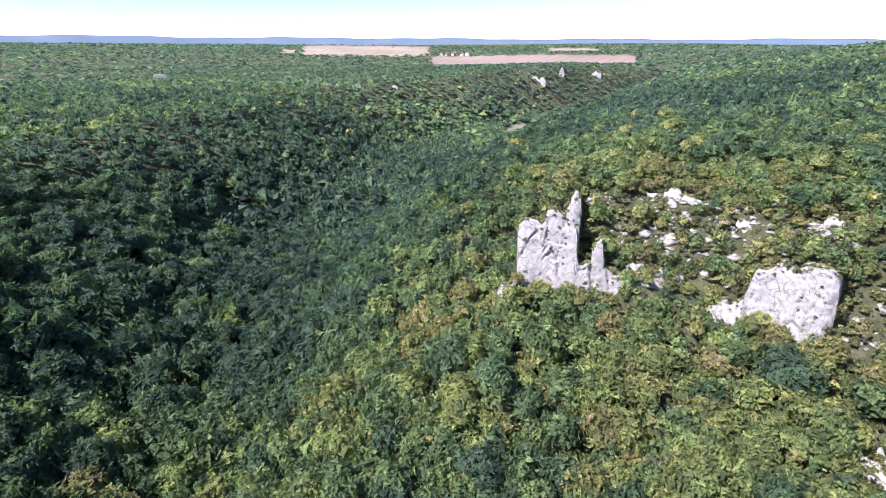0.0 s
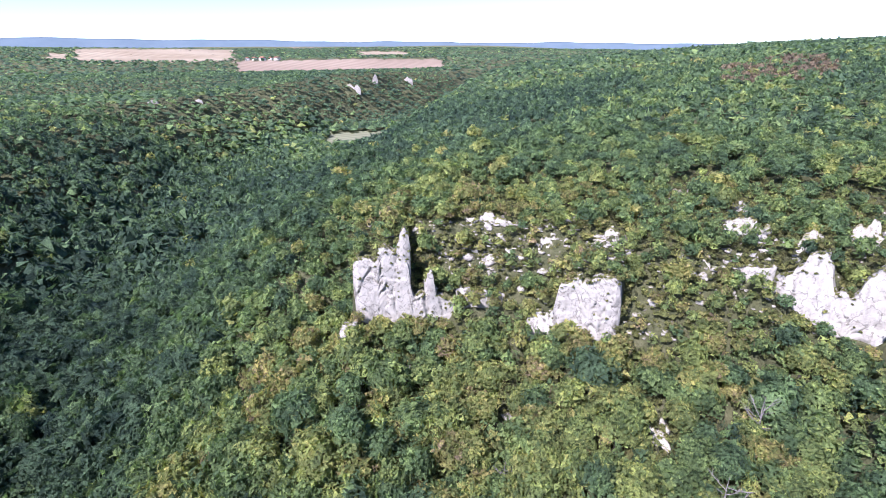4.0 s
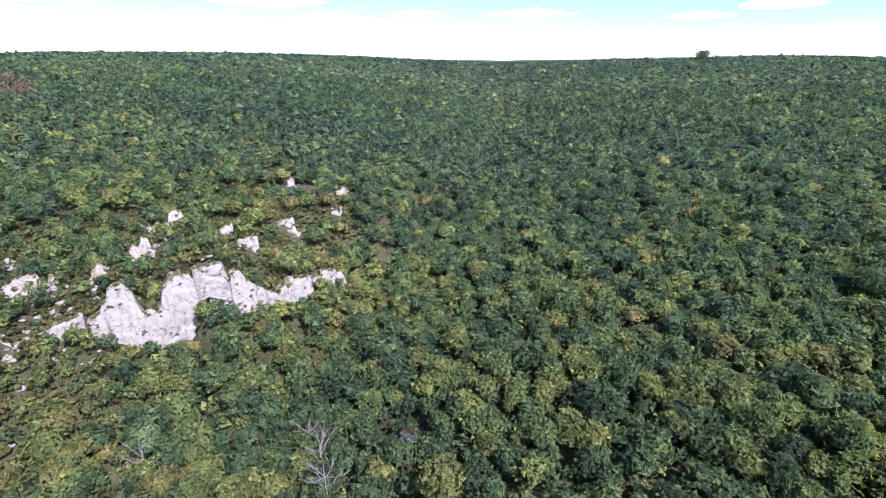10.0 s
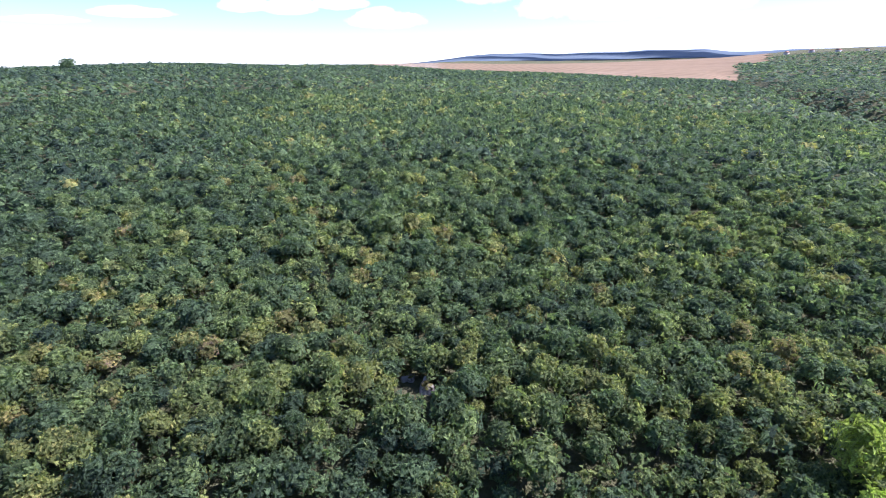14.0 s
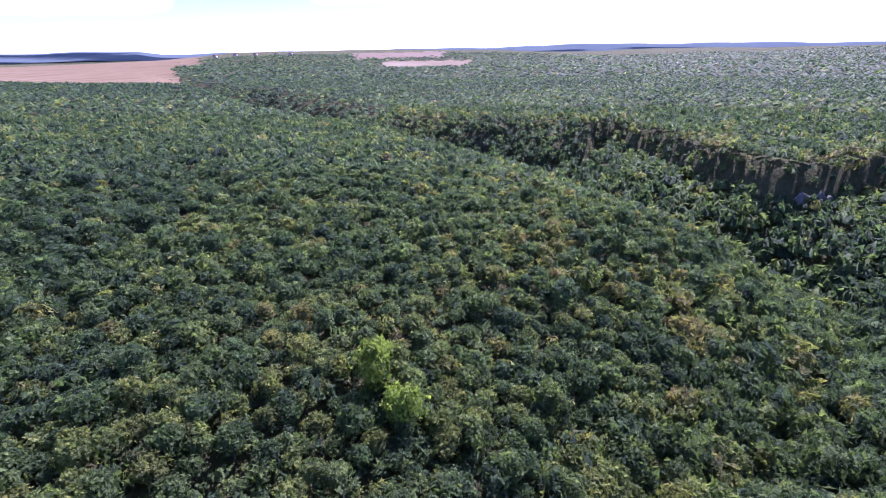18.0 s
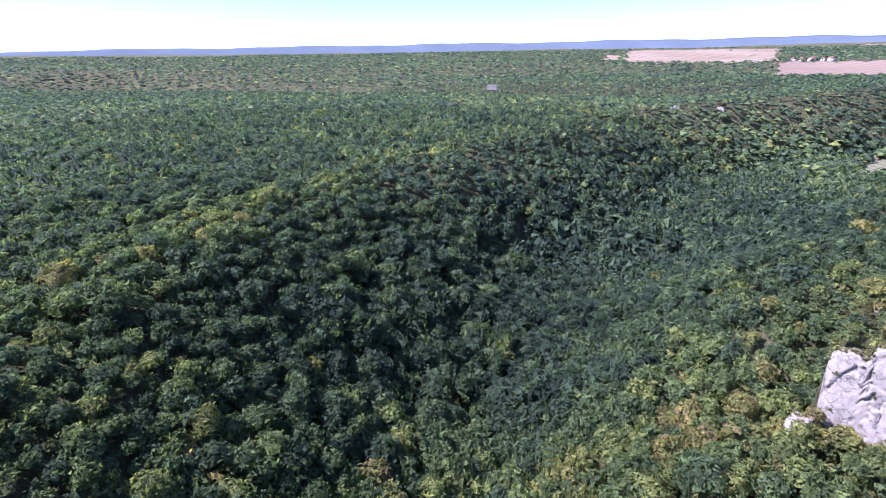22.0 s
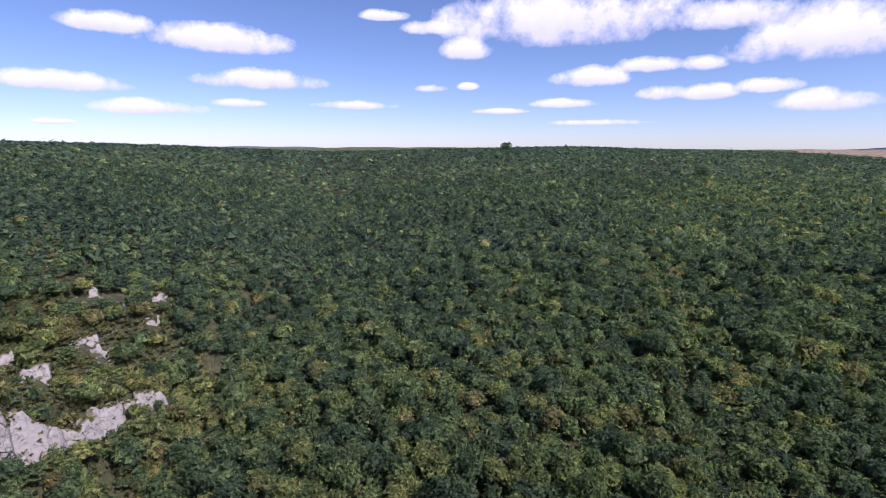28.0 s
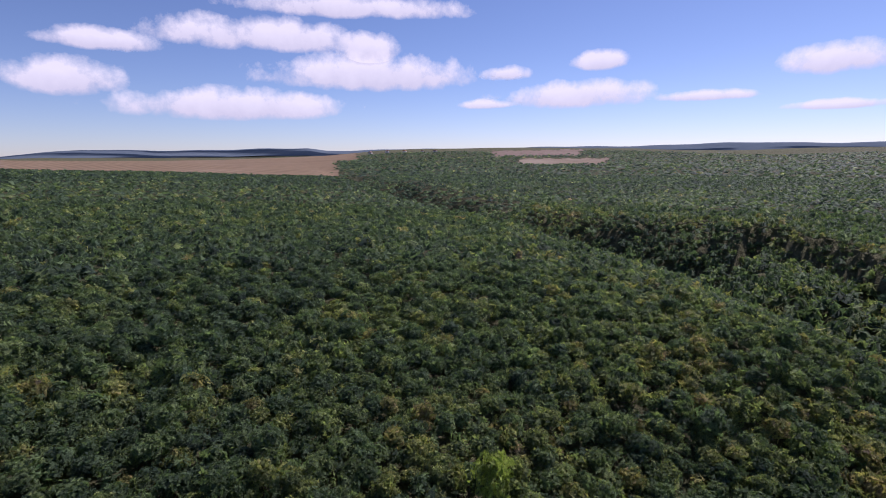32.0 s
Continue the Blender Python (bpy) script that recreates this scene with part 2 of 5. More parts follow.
def plateau(x, y):
    r = np.hypot(x, y) + 1e-6
    z = 54 + 40 * np.exp(-(((x - 640) / 470) ** 2 + ((y + 90) / 520) ** 2)) + 32 * np.exp(-(((x - 190) / 520) ** 2 + ((y + 820) / 420) ** 2))
    north, west = smooth(-0.2, 0.6, y / r), smooth(0.35, 0.9, -x / r)
    z = z + north * (26 * smooth(1150, 1600, r) + 36 * smooth(1500, 2400, r) + 30 * smooth(2300, 4400, r))
    z = z + (1 - north) * (west * (8 * smooth(900, 1500, r) + 34 * smooth(1500, 2700, r) + 20 * smooth(2600, 4000, r)) + (1 - west) * 20 * smooth(900, 3000, r))
    az = np.degrees(np.arctan2(x, y)) % 360
    z = z + smooth(213, 222, az) * smooth(258, 243, az) * np.interp(r, [1200, 1500, 1900, 2000, 2500, 3200, 4200], [0, 3, 10, 13, 26, 26, 18])
    z = z - 30 * np.exp(-(off_line(x, y, SIDE_VALLEY) / 120) ** 2)
    ridge = smooth(-0.62, -0.50, x / r) * smooth(-0.06, -0.16, x / r) * (y < 0)
    z = z + 10 * ridge * smooth(3600, 4300, r)
    return z + 2.5 * waves(x, y, 500, 3) * smooth(150, 500, r) + 9 * waves(x, y, 2200, 5) * smooth(1500, 3000, r)


def ground_height(x, y):
    x, y = np.asarray(x, float), np.asarray(y, float)
    wob = 7 * waves(x, y, 70, 11)
    p, r = plateau(x, y), np.hypot(x, y)
    floor = 12 + 10 * smooth(-150, -600, x) + 3 * waves(x, y, 300, 8)
    sa_, sb_, sc_ = signed(x, y, RIM_A), signed(x, y, RIM_B), signed(x, y, RIM_C)
    floor = floor + (p - floor) * smooth(900, 1700, r)
    near = smooth(800, 300, r)
    h = floor
    for s, rim, width, steep in ((sa_, 52, 78, 0.0), (sb_, 48, 105, 0.0), (sc_, 52, 82, 0.0)):
        s = s + wob * smooth(110, 190, r)
        top = p - (p - rim) * np.exp(-np.maximum(s, 0) / 90) * near
        fall = smooth(0, width, -s)
        if rim == 52 and width == 78:
            cliff = smooth(CLIFF_SPAN[0] - 12, CLIFF_SPAN[0] + 6, y) * smooth(CLIFF_SPAN[1] + 14, CLIFF_SPAN[1] - 4, y) * (x < 200)
            drop = np.maximum(-s, 0)
            bench = np.minimum((0.80 * np.minimum(drop, 27) + 0.44 * np.maximum(drop - 27, 0)) / 42, 1)
            fall = fall * (1 - cliff) + bench * cliff
        if width == 82:
            cliff = smooth(-380, -330, x) * smooth(-68, -86, x) * (np.abs(y - 30) < 110)
            bench = 0.40 * smooth(0, 8, -s) + 0.60 * smooth(4, 70, -s)
            fall = fall * (1 - cliff) + bench * cliff
        h = np.maximum(h, top - (top - floor) * fall)
    return h


valley_height = ground_height
TERRACES = []


def ground_height(x, y):
    """The valley with the level shelves behind the cliff tops and ground raised to their feet, which fit the camera's
    view.
    """
    x, y = np.asarray(x, float), np.asarray(y, float)
    h = valley_height(x, y)
    near = np.hypot(x, y) < 200
    for tx, ty, tz, w, facing, lean, tops, feet in TERRACES:
        f = radians(facing)
        along = -(x - tx) * math.cos(f) + (y - ty) * math.sin(f)
        back = -((x - tx) * math.sin(f) + (y - ty) * math.cos(f))
        top = np.interp(along / w + 0.5, np.linspace(0, 1, len(tops)), tops)
        level = tz + top - 0.7 + 0.12 * (back - lean * top)
        part_ = smooth(1.0, 2.2, back - lean * top) * smooth(w * 0.5 + 1.5, w * 0.5 - 0.8, np.abs(along)) * smooth(30, 22, back) * near
        h = h + np.maximum(level - h, 0) * part_
        foot = np.interp(along / w + 0.5, np.linspace(0, 1, len(feet)), feet)
        apron = tz + foot - 0.4 - 0.8 * np.maximum(-back - 0.3, 0)
        part_ = smooth(w * 0.5 + 2.5, w * 0.5 - 0.5, np.abs(along)) * smooth(3.0, 1.5, back) * near
        h = h + np.clip(apron - h, 0, 6) * part_
    return h


def mesh_object(name, verts, faces, mat, loose_tone=None):
    me = bpy.data.meshes.new(name)
    n, k = len(faces), faces.shape[1]
    me.vertices.add(len(verts))
    me.vertices.foreach_set("co", np.ascontiguousarray(verts, dtype=np.float32).ravel())
    me.loops.add(n * k)
    me.loops.foreach_set("vertex_index", np.ascontiguousarray(faces, dtype=np.int32).ravel())
    me.polygons.add(n)
    me.polygons.foreach_set("loop_start", np.arange(0, n * k, k, dtype=np.int32))
    me.polygons.foreach_set("loop_total", np.full(n, k, dtype=np.int32))
    if loose_tone is not None:
        at = me.attributes.new("tone", "FLOAT", "FACE")
        at.data.foreach_set("value", np.ascontiguousarray(loose_tone, dtype=np.float32))
    me.materials.append(mat)
    me.update(calc_edges=True)
    return new(name, me)


def build_ground():
    az = np.linspace(0, 2 * np.pi, 560, endpoint=False)
    r = np.concatenate([np.linspace(4, 150, 90), 150 * (4700 / 150) ** (np.arange(1, 121) / 120)])
    R, A = np.meshgrid(r, az, indexing="ij")
    x, y = R * np.sin(A), R * np.cos(A)
    v = np.stack([x, y, ground_height(x, y)], -1).reshape(-1, 3)
    v = np.vstack([v, [[0, 0, float(ground_height(0, 0))]]])
    nr, na = len(r), len(az)
    i, j = np.meshgrid(np.arange(nr - 1), np.arange(na), indexing="ij")
    a, b = i * na + j, i * na + (j + 1) % na
    f = np.stack([a, b, b + na, a + na], -1).reshape(-1, 4)
    k = np.arange(na)
    f = np.vstack([f, np.stack([np.full(na, len(v) - 1), np.full(na, len(v) - 1), (k + 1) % na, k], -1)])
    ob = mesh_object("ground", v, f, GROUND)
    ob.data.polygons.foreach_set("use_smooth", np.ones(len(f), bool))
    return tagged(ob, "wooded limestone hills cut by a deep green valley", "ground", kind="structure")


# ---- rocks ----
ROCK_SPOTS, LEDGES, FOOTINGS, BROWS = [], [], [], []


def facets(s, size, tall, salt):
    """Blocks split by joints: the step of the block that s lies on, and how near its joint is."""
    q = Vector((s.x / size + salt, s.y / size, s.z / (size * tall)))
    dist, near = noise.voronoi(q)
    c = near[0]
    tilt = (q - c).dot(noise.cell_vector(c * 11.1 + Vector((salt, 3, 7))) - Vector((0.5, 0.5, 0.5)))
    step = noise.cell(c * 13.7 + Vector((5, salt, 1))) - 0.5
    return step + 0.8 * tilt, dist[1] - dist[0]


def spread(values, n):
    return np.interp(np.linspace(0, 1, n), np.linspace(0, 1, len(values)), values)


def crag_rock(x, y, z, w, h, facing, crest=(0.8, 1.0, 0.9), depth=5.0, lean=0.25, seed=1, label="weathered white limestone outcrop on the wooded slope", cliff=None, name="rock_outcrop"):
    """A limestone crag: a jointed front and sides with a stepped crest that runs back into the hill. x, y, z: the foot of its front."""
    far = math.hypot(x, y) > 180
    cell = 1.1 if far else 0.34
    nu = int(min(max(w / cell, 9), 120))
    nf = int(min(max(h / cell, 8), 64))
    nb = max(4, nf // 3)
    wrap = max(3, int(min(depth, 9) / (2 * cell)))
    f = radians(facing)
    front, side = Vector((math.sin(f), math.cos(f), 0)), Vector((-math.cos(f), math.sin(f), 0))
    top = spread(crest, nu)
    big, small = min(5.0, 0.25 * w + 1.4), min(1.8, 0.12 * w + 0.6)
    rag = 0.2 if x < -40 and not far else 0.07 if far else 0.12 if h > 5 else 0.30
    k = min(1.0, 0.10 * min(w, h) + 0.25) * (1.5 if far else 1.0)
    verts, off = [], Vector((seed * 7.13, seed * 3.71, seed * 1.93))
    columns = [(0, -1, wrap - i) for i in range(wrap)] + [(i, i / (nu - 1) * 2 - 1, 0) for i in range(nu)] + [(nu - 1, 1, i + 1) for i in range(wrap)]
    for i, u, behind in columns:
        step = noise.cell(Vector((math.floor(u * w / (0.9 * big)) * 3.7 + seed, seed * 1.3, 0.5))) - 0.5
        fine = noise.cell(Vector((math.floor(u * w / 1.1) * 2.3 + seed, seed * 2.9, 3.5))) - 0.5
        hh = h * max(0.15, top[i] + rag * step + 0.035 * fine + 0.05 * noise.noise(Vector((u * w * 0.5, seed, 0)))) * min(1.0, 0.78 + 2.2 * (1 - abs(u)))
        past = behind / wrap
        hh *= 1 - 0.25 * past
        curve = -min(depth * 0.5, (0.05 if far else 0.22) * w) * abs(u) ** 6 - past * min(depth, 3.5)
        out = (front + side * (u * 1.6 * min(1, past * 3))).normalized()
        for j in range(nf + nb):
            if j < nf:
                v = j / (nf - 1)
                zz, back = -1.5 + (hh + 1.5) * v, lean * hh * v + 0.08 * depth * max(0, v - 0.94) / 0.06
            else:
                q = (j - nf + 1) / nb
                zz, back = hh + -(0.08 * hh + 1.0) * q * q, lean * hh + depth * (0.08 + 0.92 * q)
            p = side * (u * w / 2) + front * (curve - back * (1 - past)) + Vector((0, 0, zz))
            s = p + off
            warp = Vector((0.5, 0.4, 0.3)) * noise.fractal(s * 0.6, 1.0, 2.1, 2)
            f1, e1 = facets(s + warp, big, 1.5, seed * 0.37)
            f2, e2 = facets(s + warp, small, 1.15, seed * 0.61)
            d = 0.6 * noise.fractal(s * 0.13, 1.0, 2.1, 2) + 0.30 * f1 + 0.06 * f2 + 0.05 * noise.fractal(s * 1.9, 0.9, 2.2, 3)
            d -= 0.40 * max(0, 1 - e1 / 0.05) + 0.10 * max(0, 1 - e2 / 0.07)
            verts.append(p + (out * d + Vector((0, 0, 0.15 * f1 + 0.08 * f2))) * k)
    n, m = nf + nb, len(columns)
    g = np.array(verts)
    i, j = np.meshgrid(np.arange(m - 1), np.arange(n - 1), indexing="ij")
    a = (i * n + j).ravel()
    ob = mesh_object(name, g, np.stack([a, a + n, a + n + 1, a + 1], -1), GULLY_SHADE_ROCK if label.startswith("dark") else GREY_ROCK if x < -40 else ROCK)
    ROCK_SPOTS.append((x, y, w, h, facing, lean))
    if not far:
        nrm = np.empty(len(ob.data.polygons) * 3, np.float32)
        ob.data.polygons.foreach_get("normal", nrm)
        flat = np.where(np.abs(nrm.reshape(-1, 3)[:, 2]) > 0.50)[0]
        mid = g[a] + (x, y, z)
        rim_ = g.reshape(m, n, 3)[wrap:-wrap, nf - 1] + (x, y, z)
        LEDGES.extend(rim_[q] for q in range(len(rim_)) if (q * 7919 + seed * 31) % 100 < 40 and h > 1.4)
        LEDGES.extend(mid[q] for q in flat[(flat * 7919 + seed * 31) % 100 < 12])
    if cliff is None:
        ob.location = (x, y, z)
        return tagged(ob, label, "rock", "limestone crags on the slope")
    ob.parent = cliff
    ob.location = Vector((x, y, z)) - cliff.location
    return tagged(ob, label)


def cliff_wall(x, y, z, facing, lean, crest, foot, cliff, name, label, seed, depth=4.0, inset=0.0, drop=2.5, shelf=True, cell=0.27, stone=None):
    """A stretch of cliff: crest and foot are (metres along, metres above z); cracked, bedded front, a top that runs back into the hill."""
    f = radians(facing)
    front, side = Vector((math.sin(f), math.cos(f), 0)), Vector((-math.cos(f), math.sin(f), 0))
    cs, cz = np.array(crest).T
    fs, fz = np.array(foot).T
    s0, s1 = cs[0], cs[-1]
    ss = np.linspace(s0, s1, max(8, int((s1 - s0) / cell)))
    nf = int(min(72, max(8, (np.interp(ss, cs, cz) - np.interp(ss, fs, fz)).max() / cell)))
    nb, wrap = 7, 6
    columns = [(ss[0], wrap - i) for i in range(wrap)] + [(q, 0) for q in ss] + [(ss[-1], i + 1) for i in range(wrap)]
    verts, off = [], Vector((seed * 7.13, seed * 3.71, seed * 1.93))
    for q, behind in columns:
        past = behind / wrap
        end = -1 if q == ss[0] else 1
        near_end = min(q - s0, s1 - q)
        top = float(np.interp(q, cs, cz)) + 0.45 * noise.noise(Vector((q * 0.9, seed, 0.3))) + 0.25 * noise.noise(Vector((q * 2.6, seed, 1.3))) + 0.9 * (noise.cell(Vector((math.floor(q / 1.4) * 3.1 + seed, seed * 1.7, 0.5))) - 0.5)
        low = min(float(np.interp(q, fs, fz)), top - 0.8) - 2.0
        round_off = min(0.9, 0.12 * (s1 - s0)) * max(0, 1 - near_end / 1.6) ** 2 + past * depth
        out = (front + side * (end * 1.4 * min(1, past * 3))).normalized()
        for j in range(nf + nb):
            if j < nf:
                h, back = low + (top - low) * j / (nf - 1), 0.0
            else:
                g = (j - nf + 1) / nb
                h, back = top + 0.25 * math.sin(g * 3.1) - drop * max(0, g - 0.55) / 0.45, depth * g * (1 - past)
            p = side * q - front * (inset + lean * h + round_off + back) + Vector((0, 0, h))
            w = Vector((q, 0.6 * back + round_off, h)) + off
            w2 = w + Vector((1.1 * noise.noise(w * 0.35), 0.4, 0.9 * noise.noise(w * 0.3 + off)))
            f1, e1 = facets(w2, 3.6, 4.0, seed * 0.37)
            f2, e2 = facets(w2, 1.15, 1.5, seed * 0.61)
            bed = (w2.z / 2.7 + 0.35 * noise.noise(w * 0.21)) % 1.0
            d = 0.75 * noise.noise(Vector((w.x * 0.17, 1.7, w.z * 0.07))) + 0.32 * f1 + 0.055 * f2 + 0.045 * noise.fractal(w * 1.5, 0.8, 2.3, 4)
            d += 0.26 * (bed - 0.5) * (0.4 + noise.noise(w * 0.13)) - 0.6 * max(0, 1 - e1 / 0.035)
            k = 1.0 if j < nf else 0.5
            verts.append(p + (out * d + Vector((0, 0, 0.10 * f1 + 0.06 * f2))) * k)
    n, m = nf + nb, len(columns)
    g = np.array(verts)
    i, j = np.meshgrid(np.arange(m - 1), np.arange(n - 1), indexing="ij")
    a = (i * n + j).ravel()
    ob = mesh_object(name, g, np.stack([a, a + n, a + n + 1, a + 1], -1), stone or ROCK)
    mid = side * ((s0 + s1) / 2)
    ROCK_SPOTS.append((x + mid.x, y + mid.y, s1 - s0, float(cz.max() - fz.min()), facing, lean))
    if shelf:
        even = np.linspace(s0, s1, 25)
        TERRACES.append((x + mid.x, y + mid.y, z, s1 - s0, facing, lean, np.interp(even, cs, cz), np.interp(even, fs, fz)))
    grid = g.reshape(m, n, 3) + (x, y, z)
    rng = np.random.RandomState(seed)
    if stone is None:
        for q in np.arange(s0 + 0.4, s1, 1.1):
            a_, b_ = rng.uniform(1.2, 2.6), rng.uniform(1.4, 3.4)
            FOOTINGS.append(Vector((x, y, 0)) + side * q + front * (a_ - lean * float(np.interp(q, fs, fz)) - inset))
            BROWS.append(Vector((x, y, 0)) + side * (q + 0.4) - front * (b_ + lean * float(np.interp(q, cs, cz)) + inset))
        LEDGES.extend(grid[wrap + q, nf] for q in range(m - 2 * wrap) if rng.uniform() < 0.6)
        LEDGES.extend(grid[rng.randint(wrap, m - wrap), int(nf * (1 - 0.7 * rng.uniform() ** 2)) - 1] for q in range(int(0.006 * m * nf)))
    ob.parent = cliff
    ob.location = Vector((x, y, z)) - cliff.location
    return tagged(ob, label)


def cliff_at(x, y, z, label):
    root = tagged(new("limestone_cliff"), label, "cliff", "limestone crags on the slope")
    root.location = (x, y, z)
    return root


cliff_m = cliff_at(68.6, 61.2, 35.5, "tall broken white limestone cliff with a jagged tower")
AT_M = (68.6, 61.2, 35.5, 228)
cliff_wall(*AT_M, 0.14, [(-8, 14.4), (-7.2, 15.2), (-4.9, 15.5), (-3.2, 15.0), (-2.5, 17.6), (-1.0, 17.9), (0.6, 17.6), (1.4, 16.5), (3.0, 13.5), (3.3, 9.2), (4.2, 7.6), (6.1, 8.2), (8.1, 7.8), (10.8, 7.2), (12.8, 7.3)],
           [(-8, 12.0), (-7.7, 6.4), (-6.1, 2.8), (-2.4, 0.4), (1.5, 1.2), (5.8, 0.6), (9.8, 0.0), (12.0, 4.0), (12.8, 4.4)], cliff_m, "rock_face", "tall white limestone cliff with grey cracks and ledges", 1)
cliff_wall(*AT_M, 0.10, [(0.7, 17.8), (1.1, 19.4), (2.2, 20.7), (3.1, 20.2), (3.4, 17.4)], [(0.7, 10), (3.4, 8)], cliff_m, "rock_tower", "jagged limestone tower rising above the cliff edge", 3, 2.2, 0.9, 9.0, False)
cliff_wall(*AT_M, 0.06, [(6.2, 9.6), (6.8, 12.0), (7.4, 12.7), (7.8, 11.0), (8.1, 8.6)], [(6.2, 6.4), (8.1, 6.4)], cliff_m, "pinnacle", "slender white limestone pinnacle standing off the cliff", 6, 1.4, 0.8, 5.0, False)
cliff_wall(*AT_M, 0.20, [(12.4, 7.2), (13.6, 8.0), (16.2, 8.2), (20.5, 6.9), (23, 5.9), (25.4, 4.6)], [(12.4, 4.2), (15.8, 5.1), (20.1, 3.8), (25.4, 3.4)], cliff_m, "ledge", "low white limestone ledge under the scrub", 7, 2.5, 0.6)
cliff_wall(*AT_M, 0.55, [(-11.6, 1.0), (-9.6, 3.4), (-7.0, 3.4), (-4.2, 1.8)], [(-11.6, -1.5), (-7, -2.4), (-4.2, 0)], cliff_m, "foot_block", "broken limestone blocks at the foot of the cliff", 5, 2.0, -1.2, 2.0, False)
crag_rock(86.6, 67.8, 50.3, 5.5, 1.8, 232, (0.7, 1, 0.9), 1.6, 1.1, 10, "small pale limestone outcrop among green scrub")
crag_rock(92.7, 61.5, 51.2, 6.1, 1.8, 236, (0.6, 0.8, 1), 1.6, 1.1, 11, "small pale limestone outcrop among green scrub")
crag_rock(97.1, 57.4, 52.1, 4.9, 2.4, 239, (0.6, 1, 0.6), 1.6, 1.1, 12, "small pale limestone outcrop among green scrub")
crag_rock(97.6, 53.1, 51.8, 5.1, 1.6, 241, (1, 0.8, 0.6), 1.6, 1.1, 13, "small pale limestone outcrop among green scrub")
crag_rock(93.5, 40.4, 46.4, 4.7, 5.7, 247, (0.9, 1, 0.8), 1.6, 1.1, 14, "bare white limestone slab on the dry slope")
crag_rock(95.4, 43.9, 48.4, 3.2, 2.1, 245, (0.6, 1), 1.6, 1.1, 15, "bare white limestone slab on the dry slope")
cliff_n = cliff_at(82.6, 27.9, 36.4, "smooth massive pale limestone wall above the scrub")
AT_N = (82.6, 27.9, 36.4, 257)
cliff_wall(*AT_N, 0.07, [(-6.1, 7.6), (-5.7, 9.4), (-5.2, 12.0), (-3.0, 13.4), (0.2, 13.6), (1.2, 14.5), (3.8, 14.2), (5.2, 12.6), (5.8, 8.4)],
           [(-6.1, 1.4), (-2.2, 2.3), (2.6, 1.0), (4.8, 3.6), (5.8, 5.4)], cliff_n, "rock_face", "massive pale limestone buttress with a low overhang", 16, 5.0)
cliff_wall(*AT_N, 0.30, [(-11.1, 4.6), (-9.0, 5.9), (-7.4, 6.4), (-5.6, 8.6)], [(-11.1, 3.4), (-9.6, -1.0), (-7.1, 0.8), (-5.6, 1.6)], cliff_n, "buttress", "low sloping limestone buttress with grey cracks", 17, 3.0, -0.6)
cliff_wall(*AT_N, 0.22, [(-9.9, -0.4), (-9.2, 1.0), (-8.2, 0.6)], [(-9.9, -4.6), (-9.0, -5.4), (-8.2, -2.0)], cliff_n, "foot_block", "narrow limestone rib at the foot of the wall", 18, 1.6, -1.0, 3.0, False)
crag_rock(98.4, 32.0, 49.1, 3.7, 3.5, 252, (0.7, 1, 0.8), 1.6, 1.1, 19, "small pale limestone outcrop among green scrub")
crag_rock(101.4, 30.2, 51.3, 3.7, 4.2, 253, (0.6, 0.9, 1, 0.6), 1.6, 1.1, 20, "small pale limestone outcrop among green scrub")
crag_rock(98.0, 28.8, 48.6, 3.2, 2.3, 254, (0.7, 1), 1.6, 1.1, 21, "small pale limestone outcrop among green scrub")
crag_rock(88.2, 17.5, 40.2, 4.9, 2.3, 259, (0.7, 1, 0.8), 1.6, 1.1, 22, "small pale limestone outcrop among green scrub")
crag_rock(72.7, 10.6, 28.3, 3.4, 4.5, 262, (0.5, 1, 0.9, 0.6), 1.6, 1.1, 23, "bare white limestone slab on the dry slope")
crag_rock(63.1, 53.8, 29.7, 3.3, 2.5, 229, (0.6, 1, 0.9), 1.6, 1.1, 24, "bare white limestone slab on the dry slope")
crag_rock(65.2, 35.0, 26.7, 4.3, 3.1, 242, (0.5, 0.8, 1), 1.6, 1.1, 25, "bare white limestone slab on the dry slope")
crag_rock(76.3, 39.2, 32.9, 2.8, 1.8, 243, (0.7, 1, 0.7), 1.6, 1.1, 26, "bare white limestone slab on the dry slope")
crag_rock(88.5, 56.0, 45.9, 2.7, 2.5, 238, (0.6, 1, 0.8), 1.6, 1.1, 27, "small pale limestone outcrop among green scrub")
crag_rock(88.3, 51.6, 44.4, 3.9, 3.1, 240, (0.7, 0.9, 1), 1.6, 1.1, 28, "small pale limestone outcrop among green scrub")
crag_rock(92.7, 48.6, 47.2, 3.9, 1.5, 242, (0.8, 1, 0.8), 1.6, 1.1, 29, "small pale limestone outcrop among green scrub")
crag_rock(83.5, 59.9, 44.6, 3.8, 1.7, 234, (0.8, 1), 1.6, 1.1, 30, "small pale limestone outcrop among green scrub")
crag_rock(72.9, 49.3, 32.8, 1.3, 1.8, 236, (0.8, 1), 1.6, 1.1, 31, "small pale limestone outcrop among green scrub")
cliff_o = cliff_at(95.6, 5.5, 41.5, "long stepped white limestone cliff below green scrub")
crag_rock(104.3, 4.8, 47.1, 7.6, 3.6, 268, (0.6, 0.8, 1, 0.8), 1.6, 1.1, 34, "small pale limestone outcrop among green scrub")
AT_O = (101.3, -14.6, 41.6, 276)
